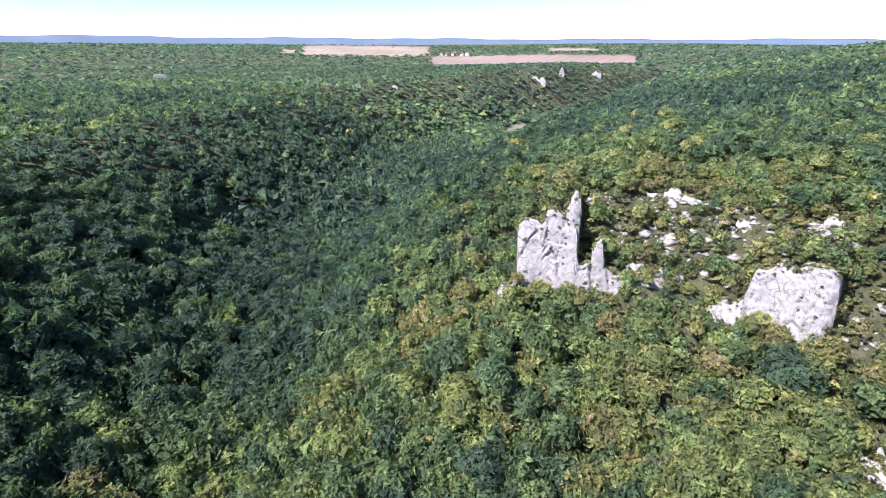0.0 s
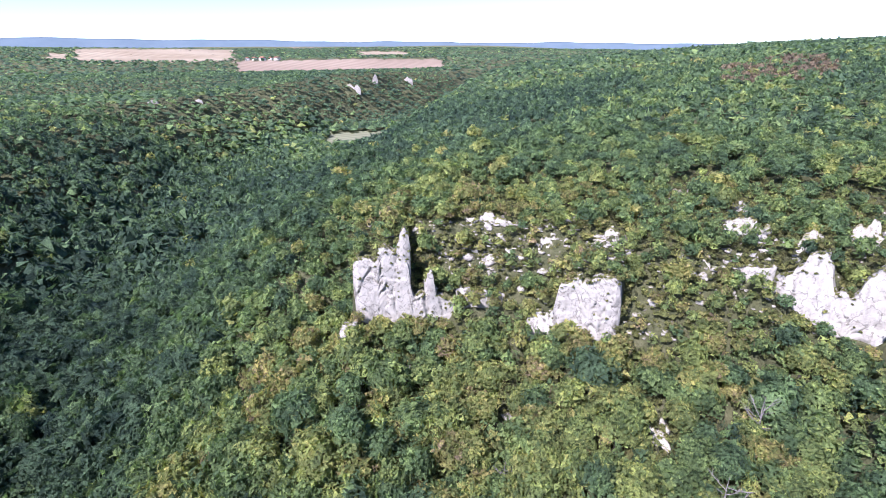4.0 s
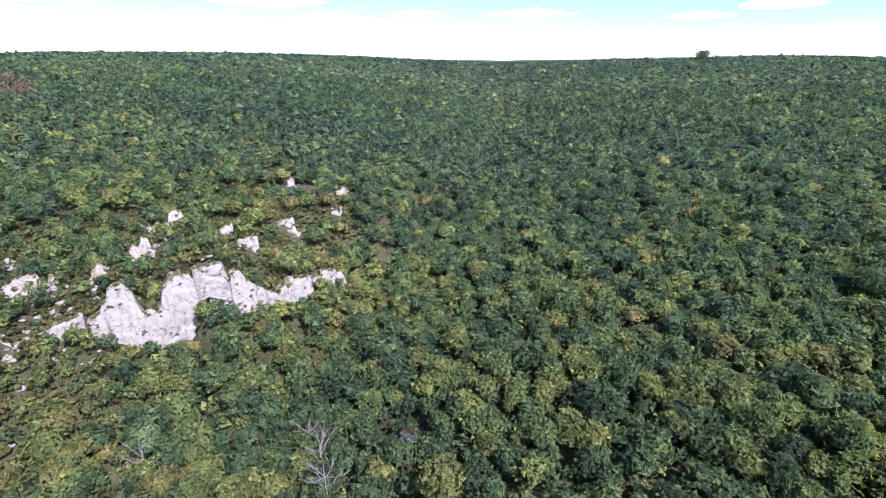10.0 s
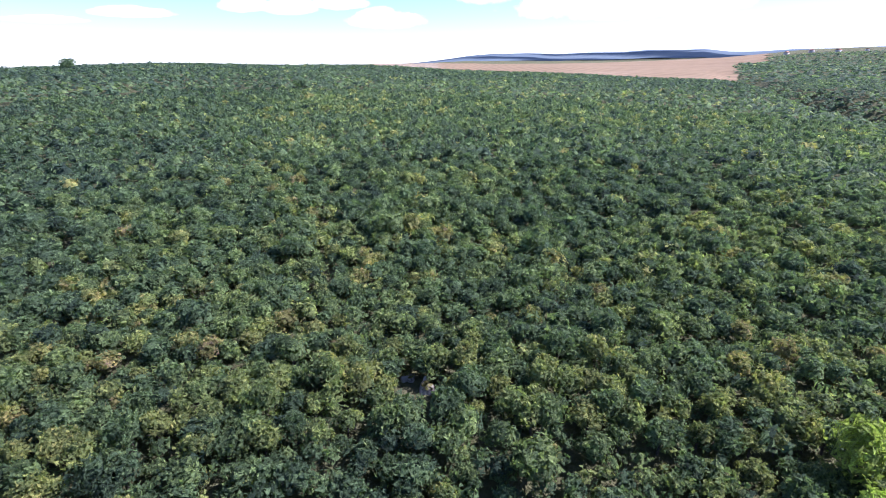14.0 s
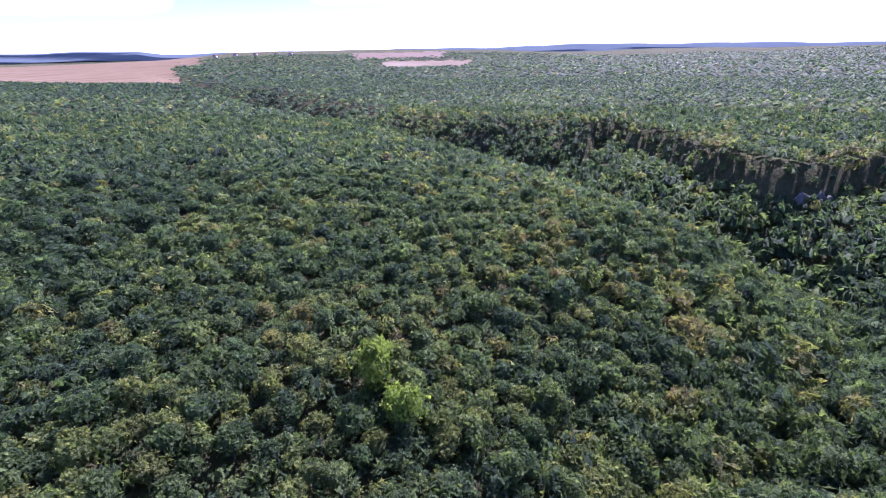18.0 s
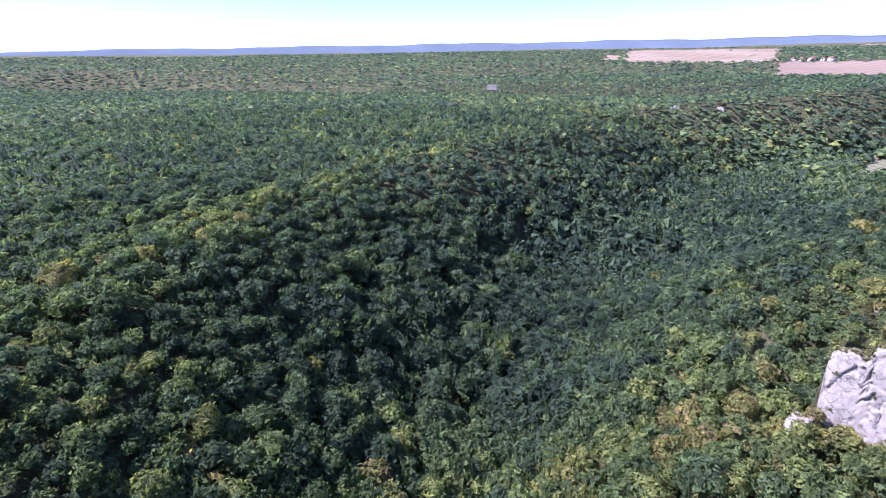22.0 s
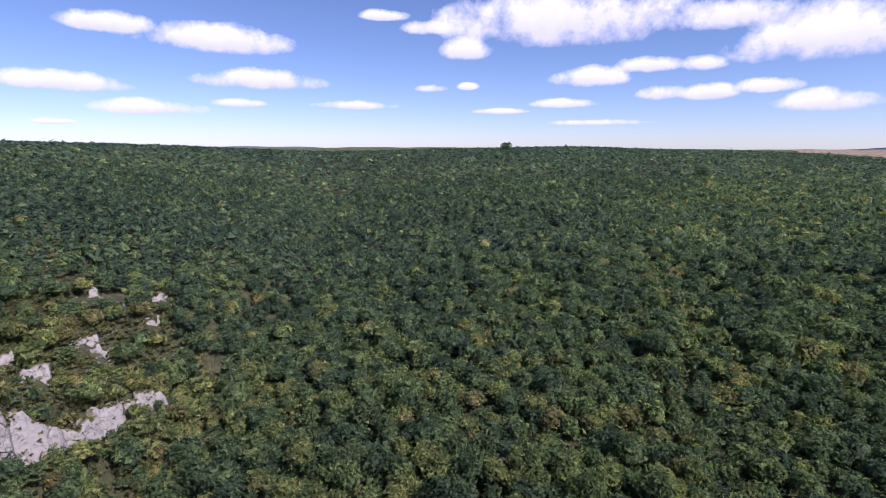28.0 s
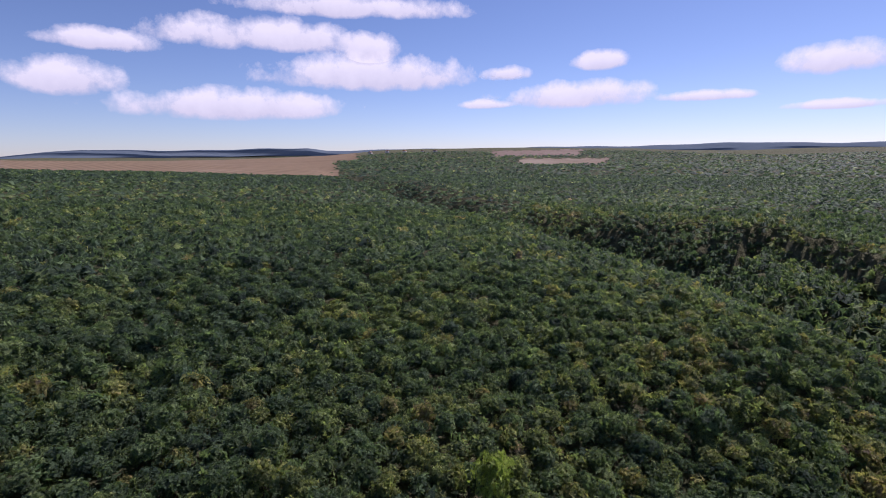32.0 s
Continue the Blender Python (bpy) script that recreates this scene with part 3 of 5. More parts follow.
cliff_wall(*AT_O, 0.20, [(-16.6, 8.3), (-13.9, 11.0), (-11.9, 13.1), (-9.7, 14.0), (-8.4, 11.5), (-7.4, 8.4), (-4.9, 8.8), (-3.9, 11.6), (-2.0, 13.6), (1.2, 13.5), (1.9, 13.8), (3.4, 13.0)],
           [(-16.6, 6.0), (-12.6, 3.6), (-8.6, -0.9), (-3.6, -0.7), (3.4, 1.0)], cliff_o, "rock_face", "tall white limestone cliff with grey cracks and ledges", 35, 5.0)
cliff_wall(*AT_O, 0.20, [(1.8, 14.5), (5.0, 15.8), (7.5, 15.4), (8.2, 11.6)], [(1.8, 10.0), (4.0, 10.6), (8.2, 8.6)], cliff_o, "overhang", "pale limestone block jutting out over the cliff", 38, 4.0, -0.5)
cliff_wall(*AT_O, 0.20, [(4.0, 10.4), (6.0, 10.8), (8.4, 10.6)], [(4.0, 4.6), (6.4, 5.2), (8.5, 4.2)], cliff_o, "buttress", "tall white limestone cliff with grey cracks and ledges", 37, 3.0, 0.2, 2.5, False)
AT_P = (100.6, -22.9, 41.6, 250)
cliff_wall(*AT_P, 0.24, [(0.6, 9.8), (1.5, 10.8), (2.9, 12.2), (4.0, 12.8), (5.0, 11.0), (5.9, 9.0), (7.8, 6.7), (9.4, 5.6)],
           [(0.6, 4.0), (6.2, 0.6), (9.4, 0.8)], cliff_o, "buttress", "tall white limestone cliff with grey cracks and ledges", 39, 4.0)
cliff_wall(*AT_P, 0.26, [(9.2, 5.4), (11.4, 4.8), (16.2, 5.7), (20, 5.0), (22.3, 5.1)], [(9.2, 0.8), (17.7, 0.3), (22.3, 2.0)], cliff_o, "ledge", "long stepped white limestone ledge with tufts of scrub", 40, 4.0, 0.3)
cliff_wall(*AT_P, 0.26, [(22.0, 4.4), (25, 4.6), (28.5, 4.1), (32.4, 1.9)], [(22.0, 2.0), (26.2, 0.9), (32.4, -0.4)], cliff_o, "ledge", "low pale limestone ledge at the cliff's end", 42, 3.0, -0.2)
cliff_wall(*AT_O, 0.20, [(-23.4, 8.2), (-20, 9.2), (-16.7, 9.7)], [(-23.4, 5.6), (-16.7, 6.6)], cliff_o, "ledge", "low white limestone ledge under the scrub", 41, 2.5, 0.4)
cliff_wall(*AT_O, 0.15, [(-23.5, 1.8), (-20.2, 2.7), (-18.0, 2.6), (-16.0, 4.1)], [(-23.5, -0.4), (-21.6, -1.9), (-18.2, -3.0), (-16.0, 0.6)], cliff_o, "buttress", "blunt white limestone block below the long cliff", 32, 3.0)
crag_rock(116.1, 8.4, 53.0, 8.6, 3.4, 266, (0.6, 1, 0.9, 0.7), 1.6, 1.1, 44, "small pale limestone outcrop among green scrub")
crag_rock(128.0, 11.4, 54.6, 4.1, 4.2, 265, (0.5, 1, 0.7), 1.6, 1.1, 45, "small pale limestone outcrop among green scrub")
crag_rock(112.6, -2.2, 52.0, 5.1, 4.6, 271, (0.6, 1, 0.9, 0.6), 1.6, 1.1, 46, "small pale limestone outcrop among green scrub")
crag_rock(119.0, -11.0, 52.9, 5.4, 5.1, 275, (0.8, 1, 0.8), 1.6, 1.1, 47, "small pale limestone outcrop among green scrub")
crag_rock(133.8, -15.8, 54.8, 4.1, 2.5, 277, (0.8, 1, 0.8), 1.6, 1.1, 48, "small pale limestone outcrop among green scrub")
crag_rock(135.8, -20.0, 55.0, 4.7, 4.1, 279, (0.7, 1, 0.7), 1.6, 1.1, 49, "small pale limestone outcrop among green scrub")
crag_rock(119.2, -14.7, 52.8, 8.0, 2.3, 277, (0.8, 1, 0.7), 1.6, 1.1, 50, "small pale limestone outcrop among green scrub")
crag_rock(129.4, -30.2, 53.3, 4.0, 3.0, 283, (0.7, 1, 0.8), 1.6, 1.1, 51, "small pale limestone outcrop among green scrub")
crag_rock(119.8, -32.1, 51.9, 5.3, 4.1, 285, (0.6, 1, 0.9), 1.6, 1.1, 52, "small pale limestone outcrop among green scrub")
crag_rock(134.4, -47.0, 49.9, 4.6, 3.1, 289, (0.8, 1, 0.9), 1.6, 1.1, 53, "bare white limestone slab on the dry slope")
crag_rock(131.4, -48.3, 47.6, 4.2, 3.6, 290, (0.6, 1, 0.6), 1.6, 1.1, 54, "bare white limestone slab on the dry slope")
crag_rock(120.3, -42.7, 45.7, 4.2, 2.3, 290, (0.8, 1, 0.8), 1.6, 1.1, 55, "small pale limestone outcrop among green scrub")
crag_rock(160.6, -59.2, 54.8, 2.3, 4.0, 290, (0.8, 1, 0.7), 1.6, 1.1, 56, "small pale limestone outcrop among green scrub")
crag_rock(149.1, -61.4, 52.8, 3.4, 2.1, 293, (0.7, 1), 1.6, 1.1, 57, "small pale limestone outcrop among green scrub")
crag_rock(139.2, -64.1, 49.5, 3.6, 3.4, 295, (0.8, 1, 0.6), 1.6, 1.1, 58, "small pale limestone outcrop among green scrub")
crag_rock(150.3, -72.1, 52.3, 4.5, 3.1, 296, (0.6, 1, 0.8), 1.6, 1.1, 59, "small pale limestone outcrop among green scrub")
crag_rock(130.6, 24.4, 55.5, 3.6, 2.3, 260, (0.8, 1, 0.7), 1.6, 1.1, 60, "small pale limestone outcrop among green scrub")
crag_rock(102.2, 12.7, 48.8, 2.6, 2.6, 263, (0.7, 1, 0.7), 1.6, 1.1, 61, "small pale limestone outcrop among green scrub")
crag_rock(97.3, -34.9, 35.2, 2.0, 3.2, 290, (0.6, 1, 0.7), 1.6, 1.1, 62, "bare white limestone slab on the dry slope")
crag_rock(104.8, 41.9, 52.7, 1.7, 1.5, 248, (0.8, 1), 1.6, 1.1, 63, "small pale limestone outcrop among green scrub")
crag_rock(95.6, 33.4, 47.0, 2.1, 1.5, 251, (0.8, 1), 1.6, 1.1, 64, "small pale limestone outcrop among green scrub")
crag_rock(-0.4, -68.5, 47.9, 2.3, 1.1, 2, (0.8, 1, 0.8), 1.6, 1.1, 65, "small pale rock in the wood")
crag_rock(-3.1, -65.2, 47.5, 2.3, 1.9, 4, (0.7, 1, 0.8), 1.6, 1.1, 66, "small pale rock in the wood")
crag_rock(53.6, -32.6, 38.1, 3.0, 6.3, 302, (0.7, 1, 0.9, 0.8), 3, -0.1, 67, "dark overhanging rock in a wooded gully, shade in its colour")
crag_rock(88.3, 18.2, 40.3, 3.1, 2.1, 258, (0.7, 1, 0.8), 1.6, 1.1, 68, "bare white limestone slab on the dry slope")
crag_rock(74.2, 11.6, 29.2, 3.7, 3.4, 261, (0.6, 1, 0.8), 1.6, 1.1, 69, "bare white limestone slab on the dry slope")
crag_rock(98.4, -34.3, 36.2, 2.3, 1.9, 289, (0.8, 1), 1.6, 1.1, 70, "bare white limestone slab on the dry slope")
crag_rock(91.7, -33.3, 31.0, 2.2, 2.2, 290, (0.8, 1), 1.6, 1.1, 71, "bare white limestone slab on the dry slope")
crag_rock(0.3, -69.8, 48.0, 1.8, 0.8, 1, (0.8, 1, 0.8), 1.6, 1.1, 72, "small pale rock in the wood")
crag_rock(-3.2, -65.1, 47.5, 1.3, 2.6, 4, (0.8, 1, 0.8), 1.6, 1.1, 73, "small pale rock in the wood")
cliff_v = cliff_at(-70.6, 51.4, 48.8, "blunt grey limestone crag in the wood")
cliff_wall(-70.6, 51.4, 48.8, 101, 0.12, [(-2.4, 4.0), (-1.4, 6.8), (-0.2, 8.2), (0.9, 7.0), (1.8, 5.4), (2.6, 3.0)], [(-2.4, 0), (2.6, 0)], cliff_v, "buttress", "blunt grey limestone crag", 74, 2.5, 0, 5.0, False, 0.3, GREY_ROCK)
cliff_wall(-80.4, 56.6, 46.1, 100, 0.06, [(-1.5, 4.2), (-0.7, 6.4), (0.3, 7.3), (1.1, 5.8), (1.6, 3.6)], [(-1.5, 0), (1.6, 0)], cliff_v, "buttress", "rounded grey rock head on the crag", 75, 2.0, 0, 5.0, False, 0.3, GREY_ROCK)
cliff_w = cliff_at(-92.1, 58.3, 45.0, "shaded grey limestone cliff band under the wooded plateau edge")
SHADED = "grey shaded limestone cliff face under the plateau edge"
cliff_wall(-92.1, 58.3, 45.0, 97, 0.1, [(-2.6, 5.2), (-1.6, 8.8), (-0.4, 7.6), (0.6, 9.8), (1.6, 7.2), (2.6, 4.6)], [(-2.6, 0), (2.6, 0)], cliff_w, "rock_face", SHADED, 76, 3.0, 0, 5.0, False, 0.3, GREY_ROCK)
cliff_wall(-107.1, 63.1, 45.6, 96, 0.1, [(-2.8, 3.4), (-1.6, 5.6), (-0.4, 4.8), (0.8, 6.2), (2.0, 4.6), (2.8, 3.0)], [(-2.8, 0), (2.8, 0)], cliff_w, "rock_face", SHADED, 77, 3.0, 0, 4.0, False, 0.35, GREY_ROCK)
cliff_wall(-126.0, 72.5, 49.3, 95, 0.1, [(-3.4, 2.2), (-1.8, 3.8), (-0.2, 3.0), (1.4, 4.2), (3.4, 2.4)], [(-3.4, 0), (3.4, 0)], cliff_w, "rock_face", SHADED, 78, 3.0, 0, 4.0, False, 0.4, GREY_ROCK)
cliff_wall(-140.9, 76.3, 49.2, 89, 0.1, [(-2.2, 2.0), (-0.6, 3.4), (0.8, 2.6), (2.2, 3.2)], [(-2.2, 0), (2.2, 0)], cliff_w, "rock_face", SHADED, 79, 3.0, 0, 4.0, False, 0.4, GREY_ROCK)
cliff_wall(-181.2, 89.3, 43.9, 86, 0.08, [(-12, 2.4), (-10, 4.0), (-7, 3.3), (-4, 4.9), (-1, 3.9), (3, 5.0), (6, 3.2), (9, 4.0), (12, 2.6)], [(-12, 0), (12, 0)], cliff_w, "rock_face", SHADED, 80, 4.0, 0, 3.0, False, 0.5, GREY_ROCK)
cliff_wall(-209.7, 87.9, 43.2, 83, 0.08, [(-17, 3.6), (-13, 6.2), (-9, 4.9), (-5, 6.6), (-1, 5.2), (4, 6.5), (9, 4.6), (13, 5.9), (17, 3.3)], [(-17, 0), (17, 0)], cliff_w, "rock_face", SHADED, 81, 4.0, 0, 3.0, False, 0.6, GREY_ROCK)
cliff_wall(-256.2, 89.6, 42.5, 79, 0.08, [(-16, 4.3), (-11, 6.8), (-6, 5.3), (0, 7.1), (5, 5.6), (11, 6.5), (16, 3.7)], [(-16, 0), (16, 0)], cliff_w, "rock_face", SHADED, 82, 4.0, 0, 3.0, False, 0.7, GREY_ROCK)
cliff_x = cliff_at(-239.6, 31.2, 36.5, "shaded grey limestone cliff in a side valley")
cliff_wall(-239.6, 31.2, 36.5, 78, 0.05, [(-8, 4.3), (-5, 7.2), (-2, 6.0), (2, 7.6), (5, 5.5), (8, 3.6)], [(-8, 0), (8, 0)], cliff_x, "rock_face", SHADED, 83, 4.0, 0, 3.0, False, 0.6, GREY_ROCK)
crag_rock(480.4, 486.9, 44.0, 21.9, 13.5, 225, (0.35, 0.8, 1, 0.6, 0.85, 0.45), 6, 0.5, 84, "far white limestone outcrop on the wooded hillside")
crag_rock(549.5, 511.5, 46.4, 7.9, 18.1, 227, (0.7, 1, 0.8), 4, 0.05, 85, "far pale limestone pinnacle above the trees")
crag_rock(640.9, 530.3, 44.8, 16.9, 12.6, 230, (0.7, 1, 0.8), 4, 0.3, 86, "far white limestone outcrop on the wooded hillside")
crag_rock(204.3, 424.1, 52.3, 8.0, 5.0, 206, (0.8, 1, 0.7), 4, 0.4, 87, "far white limestone outcrop on the wooded hillside")
crag_rock(249.3, 437.4, 49.5, 6.2, 5.0, 210, (0.8, 1, 0.7), 4, 0.4, 88, "far white limestone outcrop on the wooded hillside")
crag_rock(107.4, 834.2, 50.8, 16.6, 7.0, 187, (0.8, 1, 0.7), 4, 0.4, 89, "far white limestone outcrop on the wooded hillside")


build_ground()


# ---- woods ----
def blob(rng, lobes, flat):
    """Centres and radii of the lobes of one crown of unit radius."""
    c = rng.normal(size=(lobes, 3))
    c /= np.linalg.norm(c, axis=1)[:, None]
    c *= rng.uniform(0.35, 0.62, (lobes, 1))
    c[:, 2] = np.abs(c[:, 2]) * flat - 0.05
    return c, rng.uniform(0.34, 0.52, lobes)


def core_dome(rings, sides):
    """The dense middle of a crown, seen from above: rings of triangles under one apex."""
    v, f = [(0.0, 0.0, 1.0)], []
    for i in range(rings):
        p = math.pi * 0.62 * (i + 1) / rings
        v += [(math.sin(p) * math.cos(q), math.sin(p) * math.sin(q), math.cos(p)) for q in (2 * math.pi * (j + 0.5 * (i % 2)) / sides for j in range(sides))]
    for j in range(sides):
        f.append((0, 1 + j, 1 + (j + 1) % sides))
    for i in range(rings - 1):
        for j in range(sides):
            a, b = 1 + i * sides + j, 1 + i * sides + (j + 1) % sides
            f += [(a, a + sides, b), (b, a + sides, b + sides)]
    return np.array(v), np.array(f)


def crown_shape(seed, clumps, size, lobes=9, flat=0.9, rings=2, sides=6, tall=0.85, slim=1.0):
    """One crown of about unit radius: three-cornered leaf sprays over uneven lobes round a dense middle. Returns vertices and triangles."""
    rng = np.random.RandomState(seed)
    c, rad = blob(rng, lobes, flat)
    pick = rng.choice(lobes, clumps, p=rad**2 / (rad**2).sum())
    d = rng.normal(size=(clumps, 3))
    d[:, 2] += 0.45
    d /= np.linalg.norm(d, axis=1)[:, None]
    out = c[pick] + d * rad[pick, None] * rng.uniform(0.8, 1.12, (clumps, 1))
    nrm = d + 0.6 * rng.normal(size=(clumps, 3))
    nrm /= np.linalg.norm(nrm, axis=1)[:, None]
    ref = rng.normal(size=(clumps, 3))
    u = np.cross(nrm, ref)
    u /= np.linalg.norm(u, axis=1)[:, None]
    w = np.cross(nrm, u)
    s = size * rng.uniform(0.6, 1.3, (clumps, 1))
    k = rng.uniform(0.6, 1.0, (clumps, 1)) * slim
    tri = np.stack([out + u * s, out - u * s * 0.55 + w * s * 0.9 * k, out - u * s * 0.55 - w * s * 0.9 * k], 1)
    v, f = tri.reshape(-1, 3), np.arange(clumps * 3).reshape(-1, 3)
    cv, cf = core_dome(rings, sides)
    cv = cv * (0.70, 0.70, 0.60) * rng.uniform(0.85, 1.12, (len(cv), 1)) + (0, 0, 0.06)
    v, f = np.vstack([v, cv]), np.vstack([f, cf + len(v)])
    return v * (1, 1, tall), f


def scatter(r0, r1, step, seed):
    """Uneven places on the ring between two radii round the middle of the valley."""
    rng = np.random.RandomState(seed)
    n = int(r1 / (step * 0.92)) + 2
    gx, gy = np.meshgrid(np.arange(-n, n + 1), np.arange(-n, n + 1))
    x = (gx + 0.5 * (gy % 2)) * step + rng.uniform(-0.42, 0.42, gx.shape) * step
    y = gy * step * 0.92 + rng.uniform(-0.42, 0.42, gx.shape) * step
    r = np.hypot(x, y)
    r = r + 11 * waves(x, y, 45, 91) * smooth(90, 150, r)
    keep = (r >= r0) & (r < r1)
    return x[keep], y[keep], rng


def bare(x, y):
    """Where no wood stands: fields and meadows, given as azimuths and distances from the valley's middle."""
    az, r = np.degrees(np.arctan2(x, y)) % 360, np.hypot(x, y)
    out = np.zeros(x.shape, bool)
    for a0, a1, r0, r1 in OPEN_LAND:
        edge = 0.25 * np.sin(r / 41.0) + 0.2 * np.sin(r / 17.0)
        far = 1 + 0.012 * np.sin(az * 3.1) + 0.01 * np.sin(az * 9.7)
        out |= (az > a0 + edge) & (az < a1 + edge) & (r > r0 * far) & (r < r1 * far)
    return out


def crag(x, y):
    """1 on the open rocky ground round the cliffs, 0 in the closed wood."""
    s = signed(x, y, RIM_A)
    return smooth(-18, -13, s) * smooth(44, 28, s + 5 * waves(x, y, 25, 40)) * smooth(-72, -58, y) * smooth(86, 72, y) * (x < 190)


def by_rock(x, y, margin, front):
    """On a crag, or close in front of it."""
    hit = np.zeros(x.shape, bool)
    for rx, ry, rw, rh, rf, rl in ROCK_SPOTS:
        f = radians(rf)
        along = (x - rx) * math.cos(f) - (y - ry) * math.sin(f)
        out = (x - rx) * math.sin(f) + (y - ry) * math.cos(f)
        hit |= (np.abs(along) < rw * 0.5 + margin) & (out > -rl * rh - 0.5 - margin) & (out < front * (0.3 if rx < -40 else 5.0 if rl > 1 and rx < 80 else 2.6 if rh < 6 else 1.0))
    return hit


OPEN_LAND = [(179.3, 186.4, 1450, 3200), (186, 215, 880, 3200), (214, 217.2, 2000, 3200), (231.8, 241.3, 2000, 2480), (234.8, 243.9, 1500, 1880),
             (20.5, 33.5, 1500, 2250), (33.5, 54, 1180, 1480), (39, 42, 2700, 3000), (45.5, 50.5, 1750, 2050), (18.5, 20, 1650, 1950), (41.5, 48.0, 475, 575)]


def tones(x, y, rng):
    """Leaf colour of each tree: yellow and rust on the dry slope below the cliffs, slope and gully shade put in as
    darker tones.
    """
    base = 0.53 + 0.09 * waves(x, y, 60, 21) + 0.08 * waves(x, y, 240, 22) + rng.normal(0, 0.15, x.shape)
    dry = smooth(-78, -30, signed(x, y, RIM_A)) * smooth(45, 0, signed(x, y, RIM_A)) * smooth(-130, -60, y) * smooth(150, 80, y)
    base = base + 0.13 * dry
    # Slopes turned from the sun: their shade is painted into the leaf tone.
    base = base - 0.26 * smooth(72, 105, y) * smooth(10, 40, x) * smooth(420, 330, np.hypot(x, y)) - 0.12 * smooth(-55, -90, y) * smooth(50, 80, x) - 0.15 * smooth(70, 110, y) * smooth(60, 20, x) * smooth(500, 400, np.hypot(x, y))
    r, az = np.hypot(x, y), np.degrees(np.arctan2(x, y)) % 360
    rim = np.abs(signed(x, y, RIM_C) + 4 * waves(x, y, 30, 55))
    base = base + 0.24 * smooth(15, 4, rim) * (r < 420) * (x < 60)
    burnt = smooth(80, 82, az) * smooth(91, 89, az) * smooth(285, 300, r) * smooth(420, 390, r) * (waves(x, y, 60, 56) > -0.5)
    # Shade lying in the gully, put into the leaf tone as darkening.
    gully_shade = np.exp(-(((x - 72) / 34) ** 2 + ((y + 42) / 16) ** 2))
    # Far woods darkened in place of haze, near ones lightened against leaf shadow.
    base = base + 0.06 * smooth(200, 90, r) - 0.16 * gully_shade - 0.03 * smooth(130, 240, r) - 0.20 * smooth(380, 700, r)
    odd = rng.uniform(size=x.shape)
    base = np.where(odd < 0.008 + 0.06 * dry, rng.uniform(0.76, 0.90, x.shape), base)
    base = np.minimum(base, 0.93)
    base = np.where((burnt > 0.5) & (rng.uniform(size=x.shape) < 0.6), 1.25, base)
    return np.clip(base, 0.03, 1.25)


def grown(x, y, z):
    """Taller trees down in the valley, low oaks on the dry plateaus."""
    return 0.92 + 0.55 * smooth(44, 20, z) * (np.hypot(x, y) < 600)


def joined_wood(name, x, y, rng, shapes, radius, label, z=None, closed=False):
    z = ground_height(x, y) if z is None else z
    size = radius * rng.uniform(0.66, 1.28, x.shape) * np.where(rng.uniform(size=x.shape) < 0.06, 1.35, 1.0) * grown(x, y, z)
    flat = 0.45 if radius > 8 else 0.62 if radius > 4 else 1.0
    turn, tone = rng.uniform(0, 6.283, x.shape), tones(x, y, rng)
    kind = rng.randint(0, len(shapes), x.shape)
    vs, fs, ts, base = [], [], [], 0
    for k, (sv, sf) in enumerate(shapes):
        m = np.where(kind == k)[0]
        if not len(m):
            continue
        c, s = np.cos(turn[m])[:, None], np.sin(turn[m])[:, None]
        px = (sv[None, :, 0] * c - sv[None, :, 1] * s) * size[m, None] + x[m, None]
        py = (sv[None, :, 0] * s + sv[None, :, 1] * c) * size[m, None] + y[m, None]
        pz = sv[None, :, 2] * size[m, None] * (flat * rng.uniform(0.85, 1.2, len(m)) * (0.75 + 0.35 * grown(x[m], y[m], z[m])))[:, None] + (z[m] + np.minimum(size[m] * 1.15, 4.5))[:, None]
        vs.append(np.stack([px, py, pz], -1).reshape(-1, 3))
        fs.append((sf[None] + (np.arange(len(m)) * len(sv))[:, None, None] + base).reshape(-1, 3))
        ts.append(np.repeat(tone[m], len(sf)))
        base += len(m) * len(sv)
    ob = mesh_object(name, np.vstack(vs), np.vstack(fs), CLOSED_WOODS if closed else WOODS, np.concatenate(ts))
    return tagged(ob, label, "woodland", kind="stuff")


